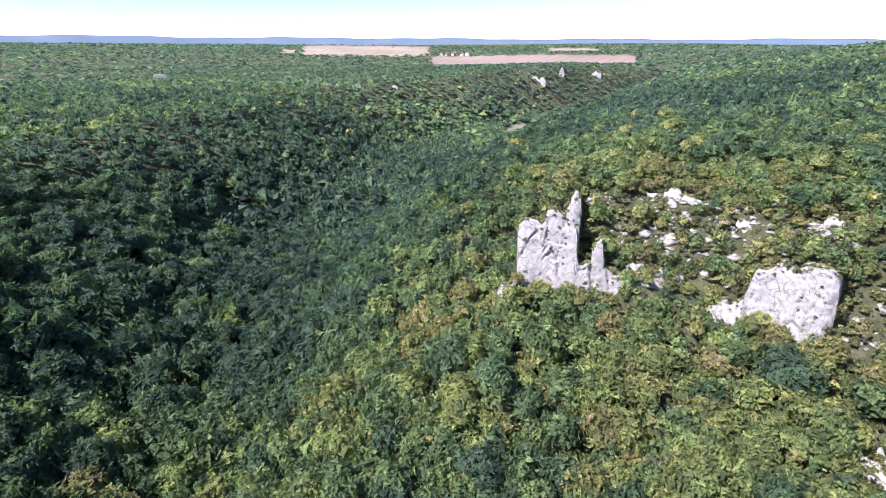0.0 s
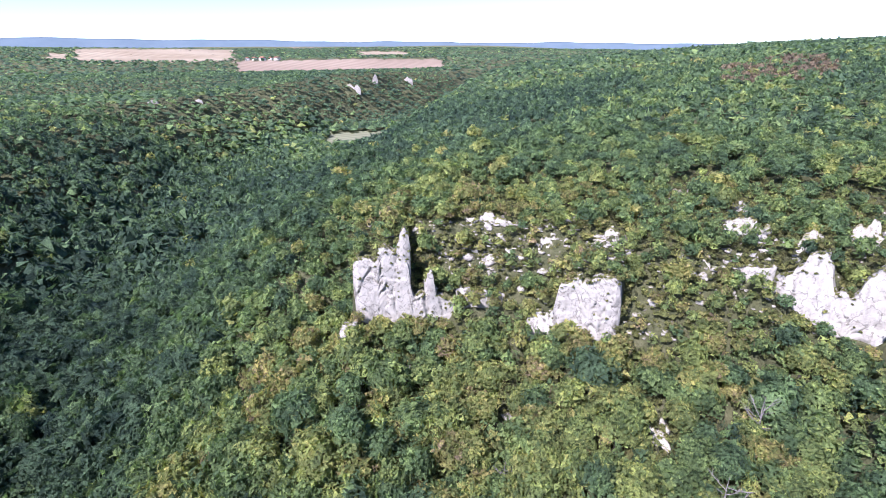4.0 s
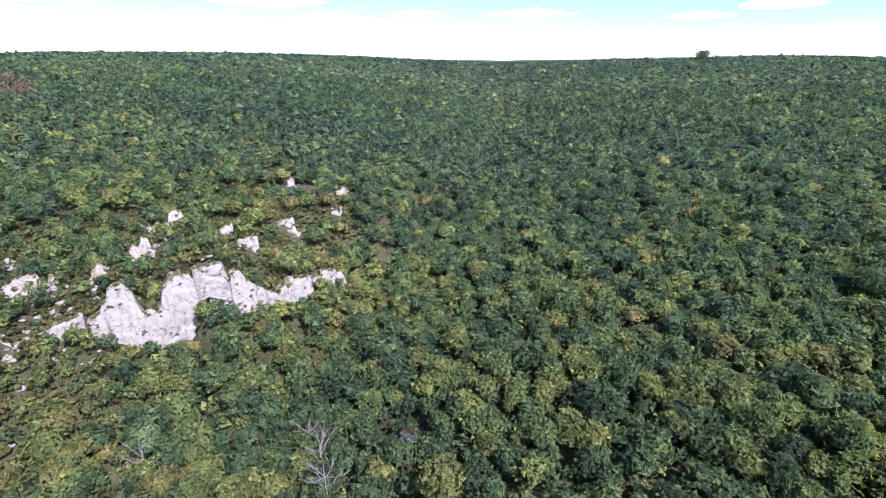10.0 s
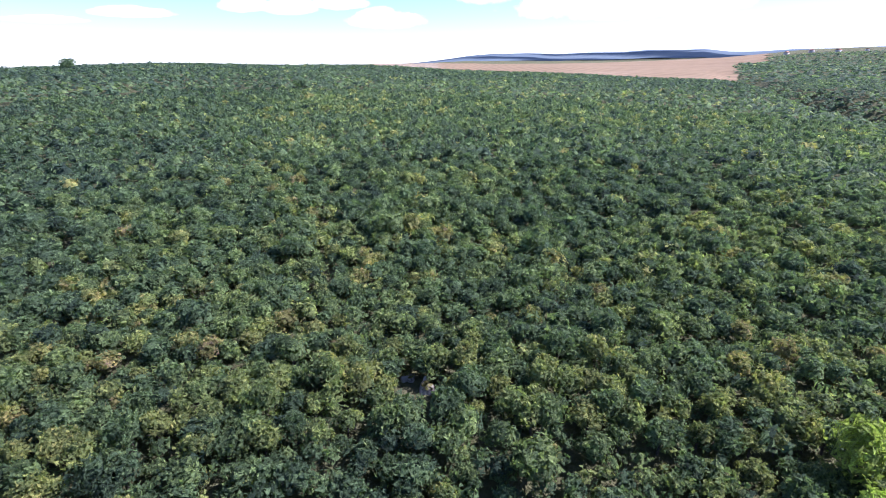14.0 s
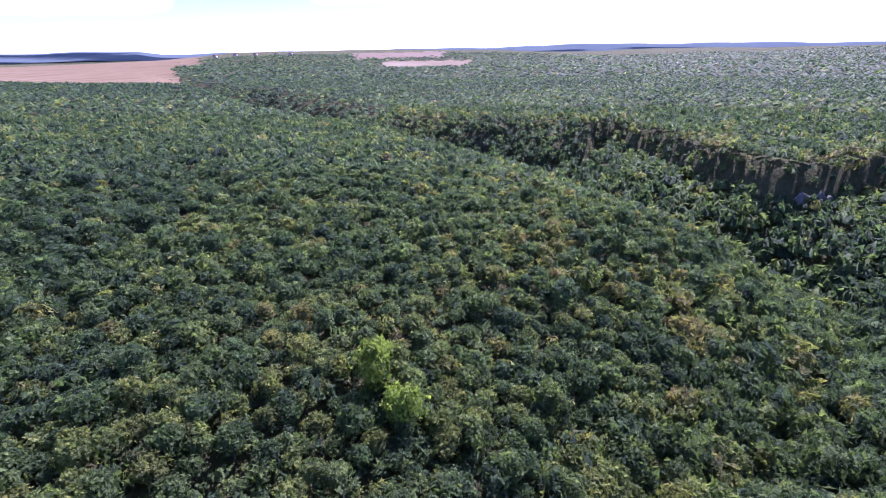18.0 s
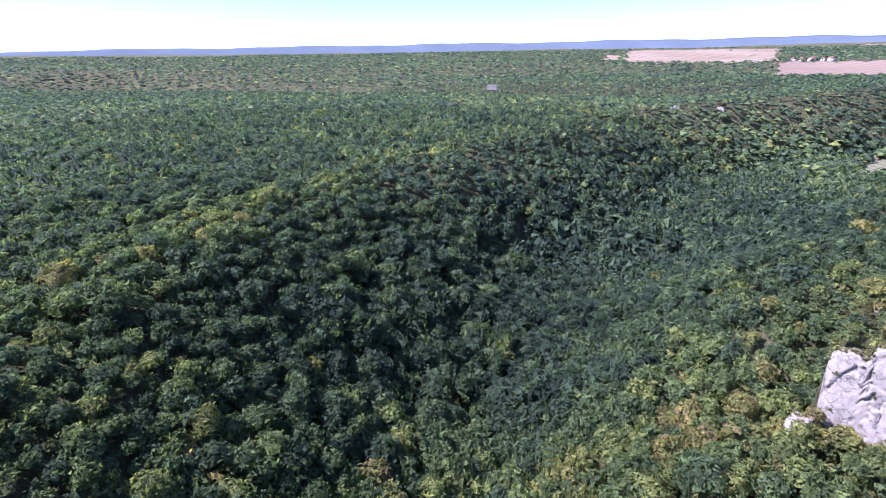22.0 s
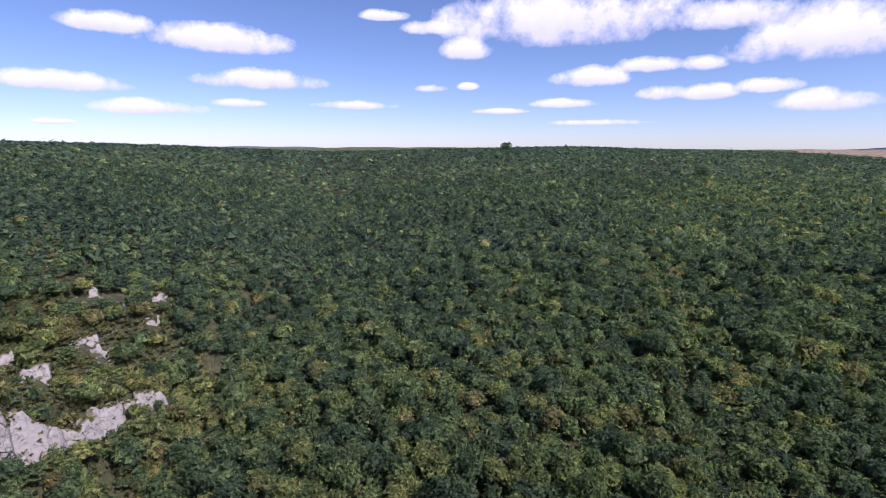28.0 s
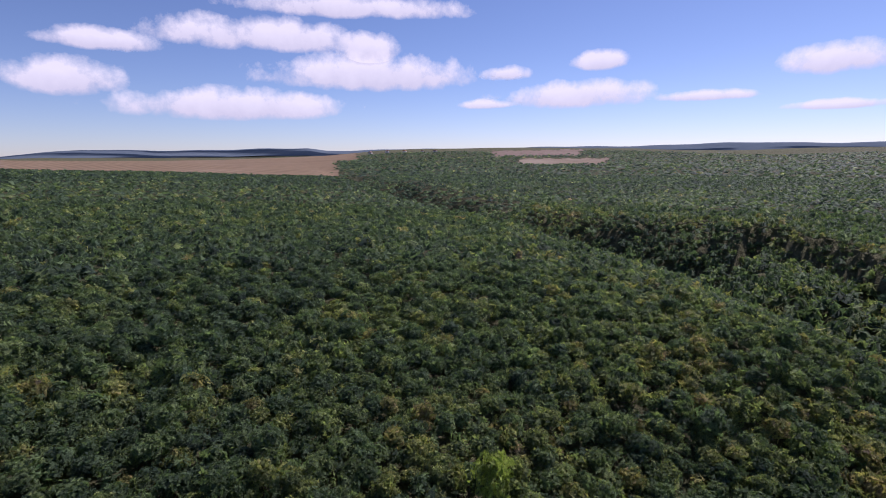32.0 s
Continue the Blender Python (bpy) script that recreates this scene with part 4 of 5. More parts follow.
NEAR_SHAPES = [crown_shape(100 + k, 290, 0.185, lobes=12) for k in range(6)]
MID_SHAPES = [crown_shape(200 + k, 102, 0.275, lobes=10, sides=5) for k in range(7)]
HILL_SHAPES = [crown_shape(300 + k, 23, 0.46, lobes=7, rings=1, sides=5, slim=0.5) for k in range(9)]
FAR_SHAPES = [crown_shape(400 + k, 5, 0.62, lobes=4, rings=1, sides=4, slim=0.6) for k in range(7)]
EDGE_SHAPES = [crown_shape(450 + k, 2, 0.65, lobes=3, rings=1, sides=4) for k in range(5)]
RING = (58.0, 76.0)
for nm, r0, r1, step, shapes, radius, lab in (
        ("valley_floor_wood", 0, 40, 4.4, HILL_SHAPES, 3.0, "tall green wood on the valley floor"),
        ("near_wood", 40, 104, 3.55, NEAR_SHAPES, 2.45, "dense green broadleaf wood on the slopes below"),
        ("valley_wood", 104, 190, 3.6, MID_SHAPES, 2.75, "dense mixed green wood covering the valley sides"),
        ("hill_wood", 190, 430, 4.1, HILL_SHAPES, 2.9, "even canopy of green oak wood over the hills"),
        ("distant_wood", 430, 1000, 6.9, FAR_SHAPES, 4.5, "far unbroken green forest on the plateau"),
        ("horizon_wood", 1000, 2300, 17.0, EDGE_SHAPES, 8.6, "wooded hills and hedgerows towards the horizon")):
    fx, fy, frng = scatter(r0, r1, step, int(r1))
    if nm == "horizon_wood":
        towards = np.degrees(np.arctan2(fx, fy)) % 360
        seen = (towards < 75) | (towards > 205)
        fx, fy = fx[seen], fy[seen]
    ok = ~bare(fx, fy) & (frng.uniform(size=fx.shape) > 0.80 * crag(fx, fy)) & ~by_rock(fx, fy, 0.5, 1.6) & (np.hypot((fx - 57) / 5, (fy + 33) / 3.5) > 1)
    if r1 < 435:
        ok &= frng.uniform(size=fx.shape) > 0.30 * smooth(44, 20, ground_height(fx, fy))
    fr = np.hypot(fx, fy)
    if nm == "near_wood":
        single = ok & (fr > RING[0]) & (fr < RING[1]) & (frng.uniform(size=fx.shape) < 0.86)
        SINGLE_X, SINGLE_Y = fx[single][:320], fy[single][:320]
        taken = np.zeros(fx.shape, bool)
        taken[np.where(single)[0][:320]] = True
        ok &= ~taken
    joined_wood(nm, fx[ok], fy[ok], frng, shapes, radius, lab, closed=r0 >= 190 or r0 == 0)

# ---- undergrowth ----
ux, uy, urng = scatter(40, 135, 2.4, 66)
ok = (urng.uniform(size=ux.shape) > 0.5 * crag(ux, uy)) & ~by_rock(ux, uy, -0.3, 0.5)
under = joined_wood("undergrowth", ux[ok], uy[ok], urng, [crown_shape(470 + k, 16, 0.40, slim=0.8, lobes=5, rings=1, sides=4) for k in range(5)], 1.8, "green undergrowth filling the gaps between the trees")
under["category"] = "undergrowth"

def boulder_mesh(seed):
    bm = bmesh.new()
    bmesh.ops.create_icosphere(bm, subdivisions=2, radius=1.0)
    for v in bm.verts:
        q = v.co * 0.9 + Vector((seed * 3.3, seed * 1.7, 0))
        v.co *= 1 + 0.25 * noise.fractal(q, 1.0, 2.0, 3)
        for k in range(9):
            cutter = Vector(noise.cell_vector(Vector((seed * 5.3, k * 2.1, 0.5))) * 2 - Vector((1, 1, 1))).normalized()
            v.co -= cutter * max(0.0, v.co.dot(cutter) - 0.52)
    me = bpy.data.meshes.new("boulder")
    bm.to_mesh(me)
    bm.free()
    me.materials.append(ROCK)
    return me


BOULDERS = [boulder_mesh(k + 1) for k in range(6)]
brng = np.random.RandomState(31)
placed = 0
while placed < 170:
    rx, ry, rw, rh, rf, rl = ROCK_SPOTS[brng.randint(0, len(ROCK_SPOTS))]
    bx, by = rx + brng.normal(0, 0.5 * rw + 1.0), ry + brng.normal(0, 0.5 * rw + 1.0)
    if rx < -40 or float(crag(np.array(bx), np.array(by))) < 0.6:
        continue
    size = 0.22 + brng.gamma(1.5, 0.20)
    ob = new("boulder", BOULDERS[placed % 6])
    ob.matrix_basis = pose(bx, by, float(ground_height(bx, by)) + 0.05 * size, brng.uniform(-25, 25), brng.uniform(-25, 25), brng.uniform(0, 360)) @ Matrix.Diagonal((size, size * brng.uniform(0.6, 1.2), size * brng.uniform(0.6, 1.1), 1))
    tagged(ob, "white limestone block lying among low scrub", "rock", "loose blocks on the slope")
    placed += 1


# ---- broken stone on the dry slope ----
def rubble():
    rng = np.random.RandomState(44)
    shapes = []
    for k in range(5):
        bm = bmesh.new()
        bmesh.ops.create_icosphere(bm, subdivisions=1, radius=1.0)
        v = np.array([tuple(q.co * (1 + 0.7 * noise.fractal(q.co * 1.1 + Vector((k * 5.1, 2, 7)), 1.0, 2.0, 3))) for q in bm.verts])
        f = np.array([[q.index for q in p.verts] for p in bm.faces])
        bm.free()
        shapes.append((v, f))
    vs, fs, base, count = [], [], 0, 0
    spots = [s for s in ROCK_SPOTS if s[0] > 40 and s[0] < 200 and s[2] < 12]
    while count < 1000:
        sx_, sy_, sw, sh, sf, sl = spots[rng.randint(0, len(spots))]
        x, y = sx_ + rng.normal(0, 2.0 + 0.45 * sw), sy_ + rng.normal(0, 2.0 + 0.45 * sw)
        if float(crag(np.array(x), np.array(y))) < 0.5:
            continue
        v, f = shapes[count % 5]
        s = 0.18 + rng.gamma(1.5, 0.17)
        a = rng.uniform(0, 6.283)
        w = v * (s * rng.uniform(0.8, 1.6), s, s * rng.uniform(0.4, 0.8))
        w = np.stack([w[:, 0] * math.cos(a) - w[:, 1] * math.sin(a), w[:, 0] * math.sin(a) + w[:, 1] * math.cos(a), w[:, 2]], -1)
        vs.append(w + (x, y, float(ground_height(x, y)) + 0.1))
        fs.append(f + base)
        base += len(v)
        count += 1
    ob = mesh_object("rubble", np.vstack(vs), np.vstack(fs), ROCK)
    tagged(ob, "scattered white limestone rubble between the scrub", "rubble", kind="stuff")


rubble()


# ---- low scrub on the rocky ground ----
sx, sy, srng = scatter(60, 175, 1.3, 77)
ok = srng.uniform(size=sx.shape) < np.maximum(0.95 * crag(sx, sy), 0.9 * by_rock(sx, sy, 3.0, 3.5) * (sx > 40))
SHRUBS = [crown_shape(500 + k, 30, 0.30, slim=0.7, lobes=6, rings=1, sides=4, tall=0.7) for k in range(5)]


def scrub(x, y, rng, radius, label, z=None):
    ob = joined_wood("scrub", x, y, rng, SHRUBS, radius, label, z)
    tone = np.empty(len(ob.data.polygons), np.float32)
    ob.data.attributes["tone"].data.foreach_get("value", tone)
    ob.data.attributes["tone"].data.foreach_set("value", np.clip(0.15 + 0.75 * tone, 0.1, 0.95).astype(np.float32))
    ob.data.materials[0] = BOX
    ob["category"] = "scrub"


ok &= ~by_rock(sx, sy, -0.5, 0.8)
scrub(sx[ok], sy[ok], srng, 0.95, "low olive-green box scrub between the limestone outcrops")
ledge = np.array(LEDGES)
scrub(ledge[:, 0], ledge[:, 1], np.random.RandomState(79), 0.5, "small box tufts rooted on the ledges of the cliffs", ledge[:, 2] - 0.4)
bx_, by_, brng_ = scatter(60, 175, 3.6, 78)
ok = (brng_.uniform(size=bx_.shape) < 0.75 * crag(bx_, by_)) & ~by_rock(bx_, by_, 0.6, 2.0)
brow, footing = np.array(BROWS), np.array(FOOTINGS)
scrub(brow[:, 0], brow[:, 1], np.random.RandomState(80), 1.0, "olive box scrub along the tops of the cliffs")
bx_, by_ = np.concatenate([bx_[ok], footing[::3, 0]]), np.concatenate([by_[ok], footing[::3, 1]])
bushes = joined_wood("bushes", bx_, by_, brng_, MID_SHAPES, 1.75, "rounded green and ochre bushes between the crags")
bushes["category"] = "bush"


# ---- single trees ----
def part(name, verts, faces, mat, parent, label="", tone=None):
    ob = mesh_object(name, np.asarray(verts, float), np.asarray(faces), mat)
    ob.parent = parent
    return tagged(ob, label)


def tube(path, radii, sides=6):
    """A tapered limb through the given places."""
    v, f = [], []
    for i, (p, r) in enumerate(zip(path, radii)):
        p = Vector(p)
        d = (Vector(path[min(i + 1, len(path) - 1)]) - Vector(path[max(i - 1, 0)])).normalized()
        a = d.cross(Vector((0.3, 1, 0.1))).normalized()
        b = d.cross(a)
        v += [tuple(p + (a * math.cos(2 * math.pi * k / sides) + b * math.sin(2 * math.pi * k / sides)) * r) for k in range(sides)]
    for i in range(len(path) - 1):
        for k in range(sides):
            q = (k + 1) % sides
            f.append((i * sides + k, i * sides + q, (i + 1) * sides + q, (i + 1) * sides + k))
    return v, f


def bark_material(name, dark, light):
    m, nt, b = material(name, 0.9, 0.1)
    nt.links.new(ramp(nt, noise_of(nt, 3.0, 5), [(0.3, dark), (0.7, light)]), b.inputs["Base Color"])
    bump(nt, b, noise_of(nt, 9.0, 4), 0.6, 0.05)
    return m


BARK = bark_material("bark", (0.06, 0.05, 0.04), (0.15, 0.13, 0.11))
DEADWOOD = bark_material("dead_wood", (0.16, 0.14, 0.13), (0.30, 0.275, 0.25))


def trunk_of(rng, height, thick, limbs=5):
    v, f = tube([(0, 0, -0.6), (0.1, 0.05, height * 0.5), (0.0, 0.1, height)], [thick, thick * 0.75, thick * 0.4])
    for k in range(limbs):
        a, z0 = rng.uniform(0, 6.283), height * rng.uniform(0.5, 0.9)
        r = height * rng.uniform(0.3, 0.5)
        w, g = tube([(0, 0, z0), (math.cos(a) * r * 0.5, math.sin(a) * r * 0.5, z0 + r * 0.4), (math.cos(a) * r, math.sin(a) * r, z0 + r * 0.9)], [thick * 0.4, thick * 0.3, thick * 0.12], 5)
        f += [tuple(i + len(v) for i in q) for q in g]
        v += w
    return v, f


def tree_kind(seed, kind, label, tall=0.95, size=0.165, clumps=420, name="broadleaf_tree", category="tree", lobes=12):
    """A tree of crown radius 1 m, to be set out at its own size: trunk with limbs, and a crown of leaf clumps."""
    rng = np.random.RandomState(seed)
    root = tagged(new(name), label, category, "single trees of the wood")
    v, f = trunk_of(rng, 1.0, 0.085)
    part("trunk", v, f, BARK, root)
    cv, cf = crown_shape(seed + 900, clumps, size, lobes=lobes, tall=tall)
    part("crown", cv + (0, 0, 1.15), cf, LEAF_KINDS[kind], root)
    return root


GREEN_LABEL = "full green broadleaf tree in the valley wood"
KINDS = [tree_kind(1, "green", GREEN_LABEL), tree_kind(2, "green", GREEN_LABEL), tree_kind(3, "dark", "dark green broadleaf tree in the valley wood", 1.05),
         tree_kind(4, "dark", "dark green broadleaf tree in the valley wood", 1.15), tree_kind(5, "light", "light yellow-green tree on the valley slope"),
         tree_kind(6, "ochre", "ochre-leaved tree turning early on the dry slope", 0.85)]
trng = np.random.RandomState(5)
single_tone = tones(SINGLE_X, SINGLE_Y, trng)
single_z = ground_height(SINGLE_X, SINGLE_Y)
single_size = 2.45 * trng.uniform(0.72, 1.35, SINGLE_X.shape) * grown(SINGLE_X, SINGLE_Y, single_z)
first_place = {}
for x, y, z, tone, size in zip(SINGLE_X, SINGLE_Y, single_z, single_tone, single_size):
    k = 5 if tone > 0.82 else 4 if tone > 0.58 else trng.randint(0, 2) if tone > 0.30 else 2 + trng.randint(0, 2)
    m = pose(x, y, z, 0, 0, trng.uniform(0, 360)) @ Matrix.Diagonal((size, size, size * trng.uniform(0.9, 1.25), 1))
    if k in first_place:
        copy_thing(KINDS[k], m)
    else:
        first_place[k] = m
for k, m in first_place.items():
    KINDS[k].matrix_basis = m


def at(az, r):
    return r * math.sin(radians(az)), r * math.cos(radians(az))


def lone_tree(az, r, size, kind, label, tall=1.0, seed=50, name="broadleaf_tree", height=1.0, sink=0.0):
    x, y = at(az, r)
    t = tree_kind(seed, kind, label, tall, name=name)
    t["group"] = "single trees of the wood"
    t.matrix_basis = pose(x, y, float(ground_height(x, y)) - sink, 0, 0, seed * 37) @ Matrix.Diagonal((size, size, size * height, 1))
    return t


lone_tree(233.8, 63.6, 3.9, "lime", "bright yellow-green tree standing out of the dark wood", 1.0, 51, height=1.2)
lone_tree(230.6, 69.9, 4.3, "lime", "tall lime-green tree standing out of the dark wood", 1.0, 52, height=1.3)
lone_tree(72.9, 79.5, 5.0, "dark", "large dark green spreading tree below the cliff", 1.0, 53, height=1.0)
lone_tree(152.3, 690, 9.0, "dark", "dark round tree on the hill's skyline", 1.0, 54, height=0.8)
for az_, size_, seed_ in ((147.3, 5.5, 67), (155.2, 5.0, 68), (163.0, 5.5, 69), (167.5, 5.0, 70), (158.6, 4.5, 78)):
    lone_tree(az_, 690, size_, "dark", "dark round tree on the hill's skyline", 1.0, seed_, height=0.8)
lone_tree(172.0, 434.3, 6.5, "dark", "dark spreading tree above the oak wood", 1.0, 55, height=0.8)
lone_tree(182.8, 219.6, 4.6, "dark", "dark spreading tree above the oak wood", 1.0, 56, height=0.8)
lone_tree(189.6, 232.4, 4.5, "dark", "dark spreading tree above the oak wood", 1.0, 57, height=0.8)
lone_tree(157.6, 192.6, 4.0, "dark", "dark low tree above the oak wood", 1.0, 58, height=0.7)
lone_tree(140.0, 75.9, 2.2, "ochre", "rust-brown tree among green oaks", 1.0, 59, height=1.0)
lone_tree(93.3, 94.1, 3.2, "ochre", "ochre tree below the limestone cliff", 1.0, 60, height=1.0)
lone_tree(58.1, 79.4, 3.4, "ochre", "ochre tree below the limestone cliff", 1.0, 61, height=1.0)
lone_tree(77.0, 74.2, 3.2, "ochre", "ochre tree on the dry slope", 1.0, 62, height=1.0)
lone_tree(208.5, 63.7, 2.2, "light", "fresh green young tree in the wood", 1.0, 63, height=1.2)
lone_tree(37.0, 68.9, 5.2, "light", "large light green tree on the valley slope", 1.0, 64, height=1.1)
lone_tree(9.1, 118.3, 2.6, "dark", "slim dark conifer-like tree in the valley", 1.0, 65, height=2.0)
lone_tree(289.2, 899.9, 9, "dark", "dark tree clump on the far plateau", 1.0, 66, height=0.7)


# ---- bare trees ----
def bare_tree(az, r, height, label, seed):
    rng = np.random.RandomState(seed)
    x, y = at(az, r)
    root = tagged(new("bare_tree"), label, "tree", "leafless trees")
    root.location = (x, y, float(ground_height(x, y)))
    v, f = tube([(0, 0, -0.5), (0.2, 0.1, height * 0.35), (0.1, 0.3, height * 0.75), (0.3, 0.2, height)], [0.17, 0.14, 0.08, 0.02])
    part("trunk", v, f, DEADWOOD, root)
    for k in range(9):
        a, z0 = rng.uniform(0, 6.283), height * rng.uniform(0.3, 0.85)
        r2, up = height * rng.uniform(0.16, 0.34), height * rng.uniform(0.12, 0.3)
        tip = (math.cos(a) * r2, math.sin(a) * r2, z0 + up)
        bv, bf = tube([(0.1, 0.15, z0), (tip[0] * 0.5, tip[1] * 0.5, z0 + up * 0.35), tip], [0.075, 0.05, 0.015], 5)
        limb = part("branch", bv, bf, DEADWOOD, root)
        for j in range(5):
            q = rng.uniform(0.4, 1.0)
            b2 = a + rng.uniform(-1.1, 1.1)
            s = (tip[0] * q, tip[1] * q, z0 + up * q * 0.9)
            e = height * rng.uniform(0.07, 0.15)
            w, g = tube([s, (s[0] + math.cos(b2) * e, s[1] + math.sin(b2) * e, s[2] + e * 0.8)], [0.04, 0.012], 4)
            part("twig", w, g, DEADWOOD, limb)
    return root


bare_tree(91.0, 82.3, 9, "leafless pale grey tree with fine branches", 71)
bare_tree(110.4, 60.8, 10, "leafless pale grey tree with fine branches", 72)
bare_tree(89.6, 67.9, 9, "leafless pale grey tree with fine branches", 74)
bare_tree(109.1, 71.4, 8, "leafless pale grey tree with fine branches", 75)
bare_tree(110.2, 66.1, 9, "leafless pale grey tree with fine branches", 76)
bare_tree(62.8, 64.4, 6, "leafless pale grey tree with fine branches", 77)


# ---- fields ----
def soil(name, a, b, c, rows):
    m, nt, p = material(name, 0.95, 0.08)
    col = ramp(nt, noise_of(nt, 0.006, 6, 0.6), [(0.3, a), (0.52, b), (0.75, c)])
    wv = nt.nodes.new("ShaderNodeTexWave")
    wv.inputs["Scale"].default_value, wv.inputs["Distortion"].default_value = rows, 1.5
    nt.links.new(nt.nodes.new("ShaderNodeNewGeometry").outputs["Position"], wv.inputs["Vector"])
    col = mix(nt, 0.22, col, mix(nt, 1.0, col, wv.outputs["Color"], "MULTIPLY"))
    nt.links.new(col, p.inputs["Base Color"])
    bump(nt, p, noise_of(nt, 0.4, 6), 0.5, 0.3)
    return m


STUBBLE = soil("stubble", (0.25, 0.19, 0.125), (0.30, 0.235, 0.16), (0.35, 0.285, 0.20), 0.012)
TILLED = soil("tilled_soil", (0.23, 0.168, 0.12), (0.265, 0.198, 0.145), (0.30, 0.23, 0.17), 0.016)
OCHRE_SOIL = soil("ochre_soil", (0.225, 0.155, 0.09), (0.255, 0.18, 0.105), (0.285, 0.205, 0.13), 0.01)
GRASS = soil("meadow_grass", (0.18, 0.18, 0.11), (0.22, 0.215, 0.135), (0.26, 0.245, 0.16), 0.03)


def field(name, a0, a1, r0, r1, mat, label, lift=1.2):
    na, nr = 60, 40
    A, R = np.meshgrid(np.linspace(a0, a1, na), np.linspace(0, 1, nr), indexing="xy")
    r = r0 + (r1 - r0) * R
    r = r * (1 + (0.012 * np.sin(A * 3.1) + 0.01 * np.sin(A * 9.7)))
    A = A + 0.25 * np.sin(r / 41.0) + 0.2 * np.sin(r / 17.0)
    x, y = r * np.sin(np.radians(A)), r * np.cos(np.radians(A))
    v = np.stack([x, y, ground_height(x, y) + lift], -1).reshape(-1, 3)
    i, j = np.meshgrid(np.arange(nr - 1), np.arange(na - 1), indexing="ij")
    k = i * na + j
    ob = mesh_object(name, v, np.stack([k, k + na, k + na + 1, k + 1], -1).reshape(-1, 4)[:, ::-1], mat)
    ob.data.polygons.foreach_set("use_smooth", np.ones(len(ob.data.polygons), bool))
    return tagged(ob, label, "field", kind="structure")


FIELD_LOOKS = [(STUBBLE, "pale stubble strip on the far plateau"), (OCHRE_SOIL, "wide ochre stubble field on the plateau"), (OCHRE_SOIL, "ochre stubble field beside the village"), (TILLED, "reddish tilled field on the far slope"),
               (STUBBLE, "pale cut field between hedges"), (STUBBLE, "long pale stubble field above the valley"), (TILLED, "reddish stubble field above the valley"),
               (TILLED, "small reddish field on the far hill"), (STUBBLE, "small pale field at the wood's edge"), (STUBBLE, "narrow pale field at the wood's edge"),
               (GRASS, "dry green meadow on the valley floor")]
for (a0, a1, r0, r1), (mt, lb) in zip(OPEN_LAND, FIELD_LOOKS):
    field("meadow" if mt is GRASS else "field", a0, a1, r0, r1, mt, lb, 0.5 if mt is GRASS else 1.5)


# ---- hamlet among the fields ----
def plain(name, col, rough=0.85):
    m, nt, b = material(name, rough, 0.15)
    nt.links.new(mix(nt, noise_of(nt, 0.8, 4), tuple(c * 0.85 for c in col), tuple(min(1, c * 1.1) for c in col)), b.inputs["Base Color"])
    return m


PLASTER, TILES = plain("pale_plaster", (0.45, 0.42, 0.38)), plain("clay_tiles", (0.34, 0.17, 0.11))


def house(az, r, w, d, h, turn):
    x, y = at(az, r)
    root = tagged(new("house"), "pale farmhouse with a red tiled roof among trees", "house", "houses of the far hamlet")
    root.matrix_basis = pose(x, y, float(ground_height(x, y)) + 0.5, 0, 0, turn)
    a, b = w / 2, d / 2
    part("wall", [(-a, -b, -2), (a, -b, -2), (a, b, -2), (-a, b, -2), (-a, -b, h), (a, -b, h), (a, b, h), (-a, b, h)],
         [(0, 1, 5, 4), (1, 2, 6, 5), (2, 3, 7, 6), (3, 0, 4, 7), (4, 5, 6, 7)], PLASTER, root)
    o, g = 0.6, h + d * 0.32
    part("roof", [(-a - o, -b - o, h - 0.1), (a + o, -b - o, h - 0.1), (a + o, b + o, h - 0.1), (-a - o, b + o, h - 0.1), (-a - o, 0, g), (a + o, 0, g)],
         [(0, 1, 5, 4), (2, 3, 4, 5), (1, 2, 5, 5), (3, 0, 4, 4), (3, 2, 1, 0)], TILES, root)


for az_, r_, w_, d_, h_, t_ in ((34.6, 1505, 18, 10, 6, 60), (35.3, 1520, 14, 9, 5, 20), (36.0, 1512, 22, 11, 6, 75), (36.8, 1530, 13, 9, 5, 40), (37.4, 1518, 16, 9, 6, 10),
                                  (218.6, 2440, 22, 12, 7, 30), (220.4, 2450, 26, 12, 7, 70), (222.3, 2435, 20, 11, 7, 15), (224.2, 2450, 24, 12, 7, 50), (225.6, 2440, 20, 11, 7, 80)):
    house(az_, r_, w_, d_, h_, t_)

